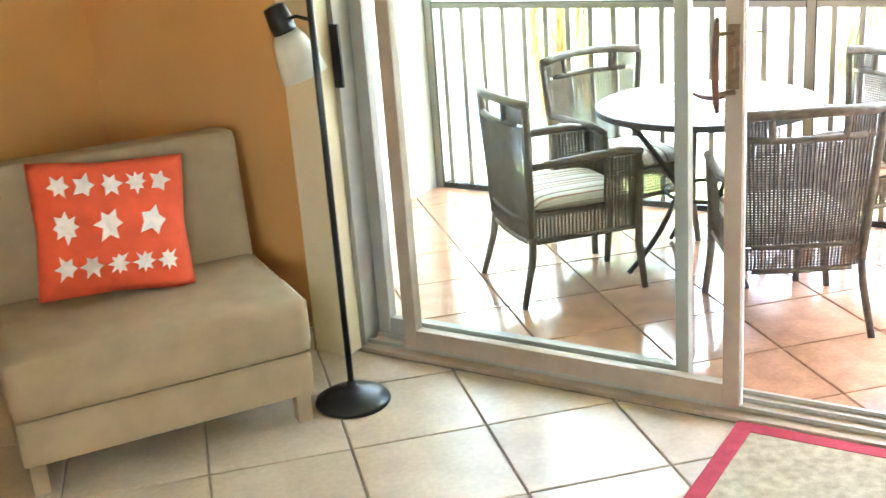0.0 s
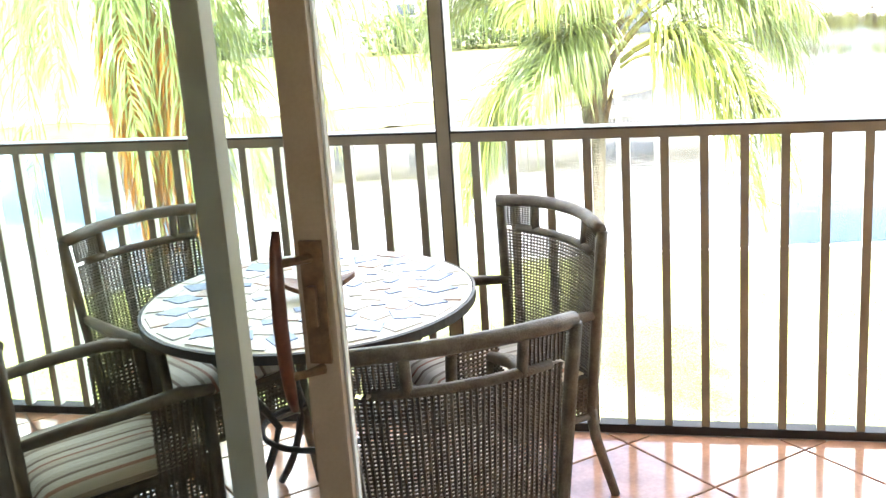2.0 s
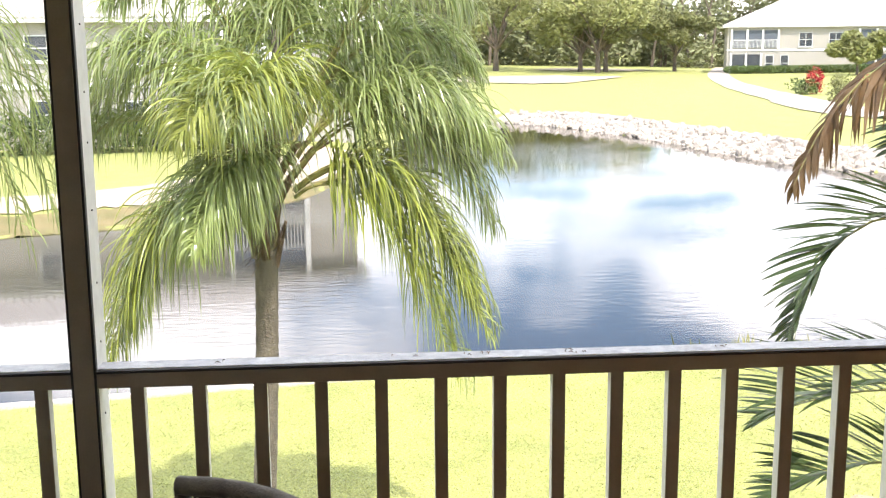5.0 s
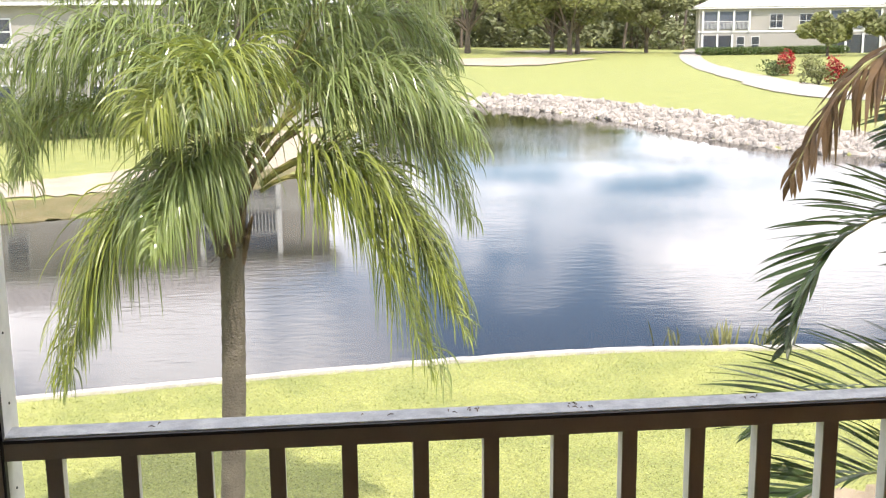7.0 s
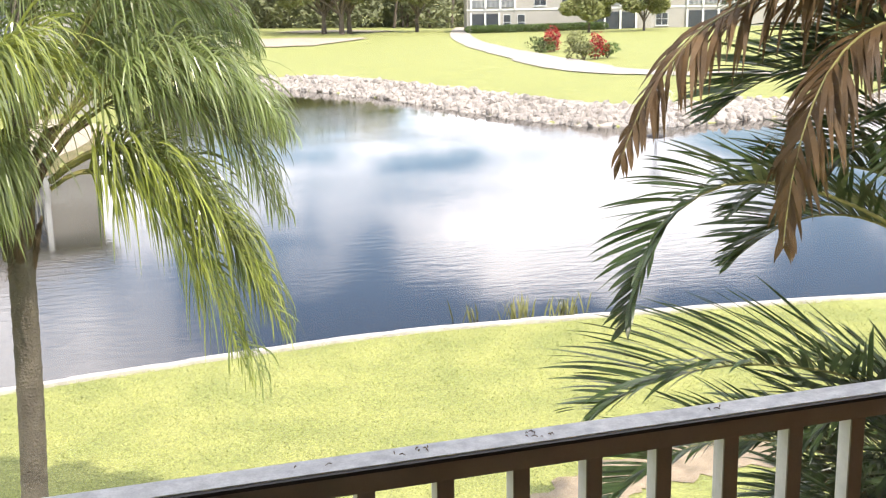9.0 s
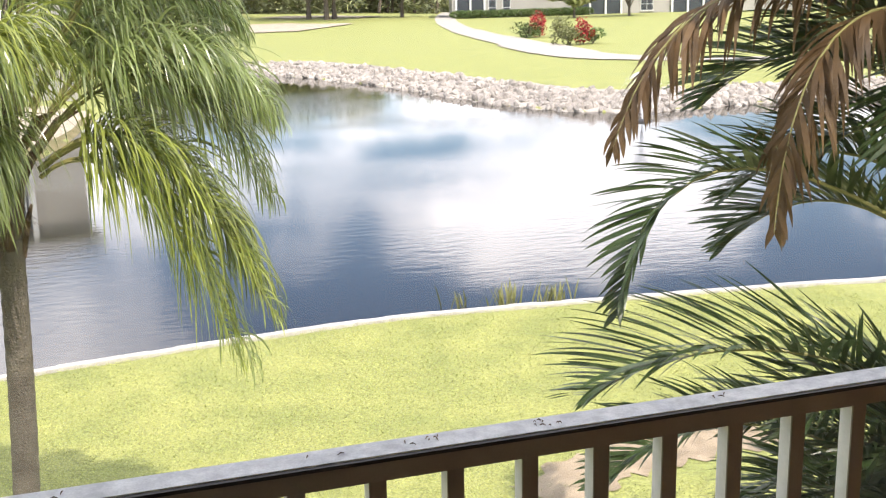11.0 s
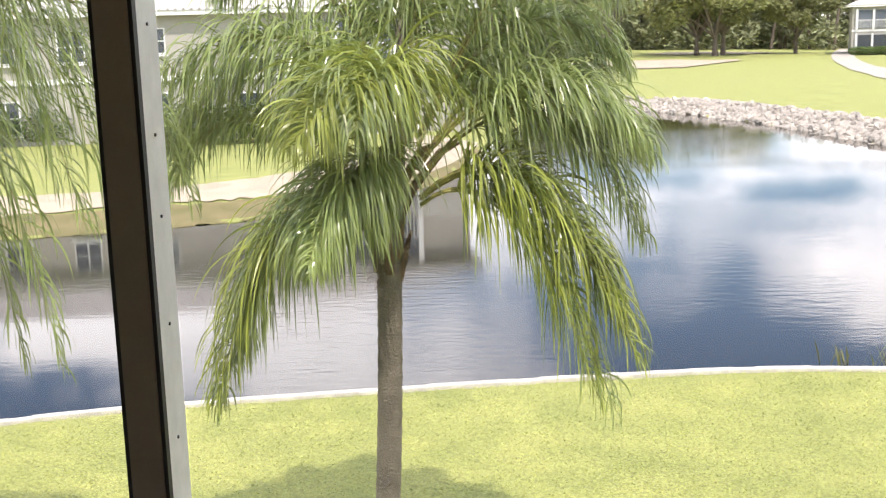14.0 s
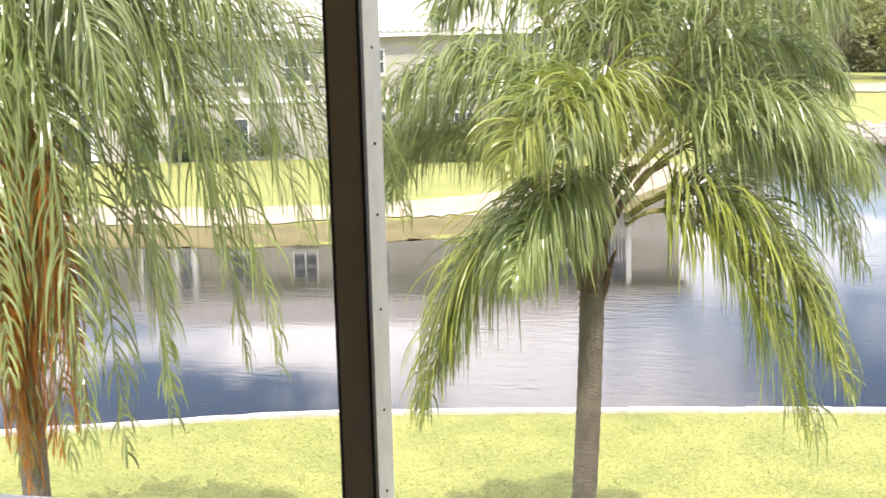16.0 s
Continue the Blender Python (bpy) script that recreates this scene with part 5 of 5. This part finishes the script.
# ---------- houses ----------
def build_house(name, m, length, depth, bays, porch, label):
    """Local: x along the front, front at y = 0 facing -y, ground at z = 0."""
    root = thing(name, label, "house", m)
    H = 5.7
    part("wall", box(0, 0.30, 0, length, depth, H), M_HOUSE, root)
    part("floor_band", box(-0.05, 0.22, 2.78, length + 0.05, 0.30, 3.02, 0.01), M_TRIMW, root)
    part("fascia", box(-0.6, -0.3, H - 0.02, length + 0.6, -0.18, H + 0.24, 0.01), M_TRIMW, root)
    part("soffit", box(-0.6, -0.18, H, length + 0.6, depth + 0.6, H + 0.1), M_TRIMW, root)
    bm = bmesh.new()
    e0, e1, e2, e3 = (bm.verts.new(p) for p in ((-0.7, -0.35, H + 0.2), (length + 0.7, -0.35, H + 0.2), (length + 0.7, depth + 0.7, H + 0.2), (-0.7, depth + 0.7, H + 0.2)))
    rz = H + 0.2 + depth * 0.24
    r0, r1 = bm.verts.new((depth * 0.5, depth * 0.5, rz)), bm.verts.new((length - depth * 0.5, depth * 0.5, rz))
    for q in ((e0, e1, r1, r0), (e1, e2, r1), (e2, e3, r0, r1), (e3, e0, r0)):
        bm.faces.new(q)
    roof = part("roof", bm, M_ROOF, root, "pale tiled hip roof")
    bm = bmesh.new()
    n = int(length / 0.33)
    for k in range(n):
        x = -0.6 + (length + 1.2) * (k + 0.5) / n
        top = min(1.0, (x + 0.7) / (depth * 0.5 + 0.7), (length + 0.7 - x) / (depth * 0.5 + 0.7))
        tube([(x, -0.38, H + 0.22), (x, -0.35 + (depth * 0.5 + 0.35) * top, H + 0.22 + (rz - H - 0.2) * top)], 0.075, 5, bm)
    part("roof_tiles", bm, M_ROOF, roof)
    for x, z, w, h, sort in bays:
        if sort == "window":
            win = new("window")
            win.parent = root
            part("frame", box(x, 0.22, z, x + w, 0.29, z + h, 0.01), M_TRIMW, win)
            nx, nz = max(1, round(w / 0.7)), 2
            for i in range(nx):
                for j in range(nz):
                    part("pane", box(x + 0.06 + i * (w - 0.06) / nx, 0.20, z + 0.06 + j * (h - 0.06) / nz, x + (i + 1) * (w - 0.06) / nx, 0.2185, z + (j + 1) * (h - 0.06) / nz), M_DARKWIN, win)
            part("sill", box(x - 0.08, 0.10, z - 0.1, x + w + 0.08, 0.29, z - 0.02, 0.01), M_TRIMW, win)
        elif sort == "door":
            dr = new("door")
            dr.parent = root
            part("leaf", box(x, 0.24, z, x + w, 0.295, z + h, 0.01), M_DARKWIN, dr)
            part("frame", box(x - 0.08, 0.26, z, x - 0.005, 0.298, z + h, 0.005), M_TRIMW, dr)
        else:
            po = new("porch")
            po.parent = root
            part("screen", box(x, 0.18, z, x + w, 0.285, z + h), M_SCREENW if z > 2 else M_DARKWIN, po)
            cols = max(2, round(w / 1.9) + 1)
            for i in range(cols):
                px = x + w * i / (cols - 1)
                part("column", box(px - 0.12, -0.05, z - 0.2, px + 0.12, 0.175, z + h + 0.15, 0.02), M_TRIMW, po)
            if z > 2:
                part("rail", box(x, 0.02, z + 0.9, x + w, 0.08, z + 0.97), M_TRIMW, po)
                bm = bmesh.new()
                for i in range(int(w / 0.16)):
                    box(x + 0.16 * i + 0.06, 0.03, z, x + 0.16 * i + 0.10, 0.07, z + 0.9, bm=bm)
                part("balusters", bm, M_TRIMW, po)
    return root


build_house("house", Matrix.Translation((-29.5, 46.2, -3.15)) @ Matrix.Rotation(radians(9), 4, "Z"), 30.5, 11, [
    (1.2, 3.2, 1.8, 2.1, "porch"), (1.2, 0.2, 1.8, 2.2, "porch"), (4.9, 3.15, 0.9, 2.3, "porch"), (6.6, 3.15, 0.9, 2.3, "porch"), (4.9, 0.1, 0.9, 2.2, "door"), (6.6, 0.1, 1.0, 2.2, "door"),
    (9.2, 3.7, 1.2, 1.4, "window"), (9.2, 0.6, 1.2, 1.5, "window"), (12.2, 3.7, 1.2, 1.4, "window"), (15.9, 4.0, 1.0, 1.15, "window"), (15.9, 1.0, 1.0, 1.3, "window"),
    (20.0, 3.8, 1.2, 1.3, "window"), (20.0, 0.8, 1.2, 1.4, "window"), (24.5, 3.3, 3.6, 1.9, "porch"), (24.5, 0.2, 3.6, 2.2, "porch")], True, "two-storey ivory stucco apartment house with a pale tiled roof")
build_house("house", Matrix.Translation((47.0, 135.0, -2.85)) @ Matrix.Rotation(radians(-17), 4, "Z"), 46, 13, [
    (0.5, 3.2, 5.6, 2.1, "porch"), (0.5, 0.2, 3.6, 2.2, "porch"), (4.6, 0.3, 1.0, 2.0, "window"), (6.4, 0.3, 1.0, 2.0, "window"), (8.5, 3.3, 1.6, 1.7, "window"), (12.0, 3.3, 1.6, 1.7, "window"),
    (15.5, 3.2, 6.0, 2.1, "porch"), (15.5, 0.2, 6.0, 2.2, "porch"), (24, 3.3, 1.6, 1.6, "window"), (24, 0.6, 1.6, 1.6, "window"), (28, 3.2, 6.0, 2.1, "porch"), (28, 0.2, 6.0, 2.2, "porch"), (38, 3.3, 1.6, 1.6, "window")],
    True, "two-storey ivory stucco apartment house across the fairway")


# ---------- shore stones, reeds, fountain ----------
def build_riprap():
    root = thing("rock_bank", "bank of loose pale riprap stones along the pond", "rocks", kind="structure")
    rnd = random.Random(9)
    line = SHORE_F[(SHORE_F[:, 0] > 8) & (SHORE_F[:, 0] < 50)]
    meshes = []
    for k in range(7):
        bm = bmesh.new()
        bmesh.ops.create_icosphere(bm, subdivisions=1, radius=1)
        for v in bm.verts:
            v.co *= rnd.uniform(0.72, 1.15)
        me = bpy.data.meshes.new("stone")
        bm.to_mesh(me)
        bm.free()
        me.materials.append(M_ROCK)
        meshes.append(me)
    rng = np.random.default_rng(9)
    d = line[1:] - line[:-1]
    ln = np.hypot(d[:, 0], d[:, 1])
    total = int(ln.sum() * 46)
    pick = rng.choice(len(d), total, p=ln / ln.sum())
    nrm = np.column_stack([d[:, 1], -d[:, 0]]) / ln[:, None]
    xy = line[pick] + d[pick] * rng.random((total, 1)) + nrm[pick] * rng.uniform(-2.4, 2.4, (total, 1))
    dist = pond_distance(xy)
    xy = xy[(dist > -0.45) & (dist < 2.3)]
    zs = ground_z(xy)
    v_all, f_all = [], []
    n = 0
    for (px, py), pz in zip(xy, zs):
        s = rnd.uniform(0.10, 0.25)
        m = Matrix.LocRotScale((px, py, pz + s * 0.2), Euler((rnd.uniform(0, 6), rnd.uniform(0, 6), rnd.uniform(0, 6))), (s * 1.25, s, s * 0.8))
        if n < 290 and 15 < px < 23.5 and py < 46:
            o = new("stone", meshes[n % 7])
            o.parent = root
            o.matrix_local = m
            n += 1
        else:
            me = meshes[rnd.randrange(7)]
            k = len(v_all)
            v_all += [m @ v.co for v in me.vertices]
            f_all += [tuple(k + i for i in pl.vertices) for pl in me.polygons]
    o = raw("stones", v_all, f_all, M_ROCK, root)
    tagged(o, kind="stuff")


build_riprap()


def build_reeds():
    rnd = random.Random(10)
    rng = np.random.default_rng(10)
    for cx, cy, n in ((6.75, 14.75, 34), (7.55, 14.7, 40), (6.0, 14.95, 12)):
        a = rng.uniform(0, 6.28, n)
        c, sn = np.cos(a), np.sin(a)
        v, f = leaf_strips(np.column_stack([cx + rng.normal(0, .15, n), cy + rng.normal(0, .08, n), np.full(n, -3.46)]), np.column_stack([0.35 * c, 0.35 * sn, np.ones(n)]), np.column_stack([c, sn, np.full(n, 0.2)]), rng.uniform(0.2, 0.5, n), np.full(n, 0.035), np.full(n, 0.9), 4, np.zeros(n))
        tagged(raw("reed_clump", v.tolist(), f.tolist(), M_REED), "yellow-green reeds growing at the pond edge", "reeds", "reeds at the shore")


build_reeds()


def build_fountain():
    rnd = random.Random(15)
    root = thing("fountain", "pond fountain throwing a fine white spray", "fountain", pose(20.3, 35.4, WATER_Z))
    part("float", lathe([(0.35, -0.04), (0.4, 0.0), (0.3, 0.06), (0.08, 0.10)], 20), M_IRON, root)
    v, f = [], []
    for _ in range(5200):
        a, sp, t = rnd.uniform(0, 6.28), rnd.gauss(0.30, 0.16), rnd.random() * 1.2
        r = sp * t * 1.3
        z = max(0.0, 6.1 * t - 4.9 * t * t) * (1 - 0.2 * abs(sp))
        s = rnd.uniform(0.006, 0.014)
        p = Vector((r * math.cos(a), r * math.sin(a), z))
        k = len(v)
        v += [p + Vector(c) * s for c in ((1, 0, -0.6), (-0.5, 0.8, -0.6), (-0.5, -0.8, -0.6), (0, 0, 1.6))]
        f += [(k, k + 2, k + 1), (k, k + 1, k + 3), (k + 1, k + 2, k + 3), (k + 2, k, k + 3)]
    raw("spray", v, f, M_SPRAY, root)


build_fountain()


def build_lawn():
    """Blades over the lawn nearest the balcony."""
    rng = np.random.default_rng(3)
    n = 170000
    x = rng.uniform(-8, 12, n)
    y = rng.uniform(3.0, 14.6, n)
    xy = np.column_stack([x, y])
    d = pond_distance(xy)
    soil = np.exp(-(((x - 6.0) / 1.3) ** 2 + ((y - 8.3) / 0.45) ** 2)) > 0.35
    keep = (d > 0.18) & ~soil
    xy = xy[keep]
    z = ground_z(xy)
    n = len(xy)
    a = rng.uniform(0, 2 * np.pi, n)
    h = rng.uniform(0.010, 0.030, n)
    w = rng.uniform(0.004, 0.009, n)
    lean = rng.uniform(0.012, 0.045, n)
    b = rng.uniform(0, 2 * np.pi, n)
    v = np.empty((n, 3, 3))
    v[:, 0] = np.column_stack([xy[:, 0] - w * np.cos(a), xy[:, 1] - w * np.sin(a), z])
    v[:, 1] = np.column_stack([xy[:, 0] + w * np.cos(a), xy[:, 1] + w * np.sin(a), z])
    v[:, 2] = np.column_stack([xy[:, 0] + lean * np.cos(b), xy[:, 1] + lean * np.sin(b), z + h])
    me = bpy.data.meshes.new("grass")
    me.from_pydata(v.reshape(-1, 3).tolist(), [], np.arange(3 * n).reshape(-1, 3).tolist())
    me.materials.append(M_BLADE)
    tagged(new("grass", me), "short sunlit lawn grass", "grass", kind="stuff")


build_lawn()

tile_floor("balcony_tiles", "terracotta tiles laid diagonally on the balcony floor", M_TERRA, X0, X1, -1.84, 0.0, 0.848 + 0.277, -0.352, 0.392, 0.0)
tile_floor("room_tiles", "beige stone tiles laid diagonally in the living room", M_BEIGE, -2.24, X1, -6.28, -2.07, -0.39, -2.08, 0.44, 0.0)
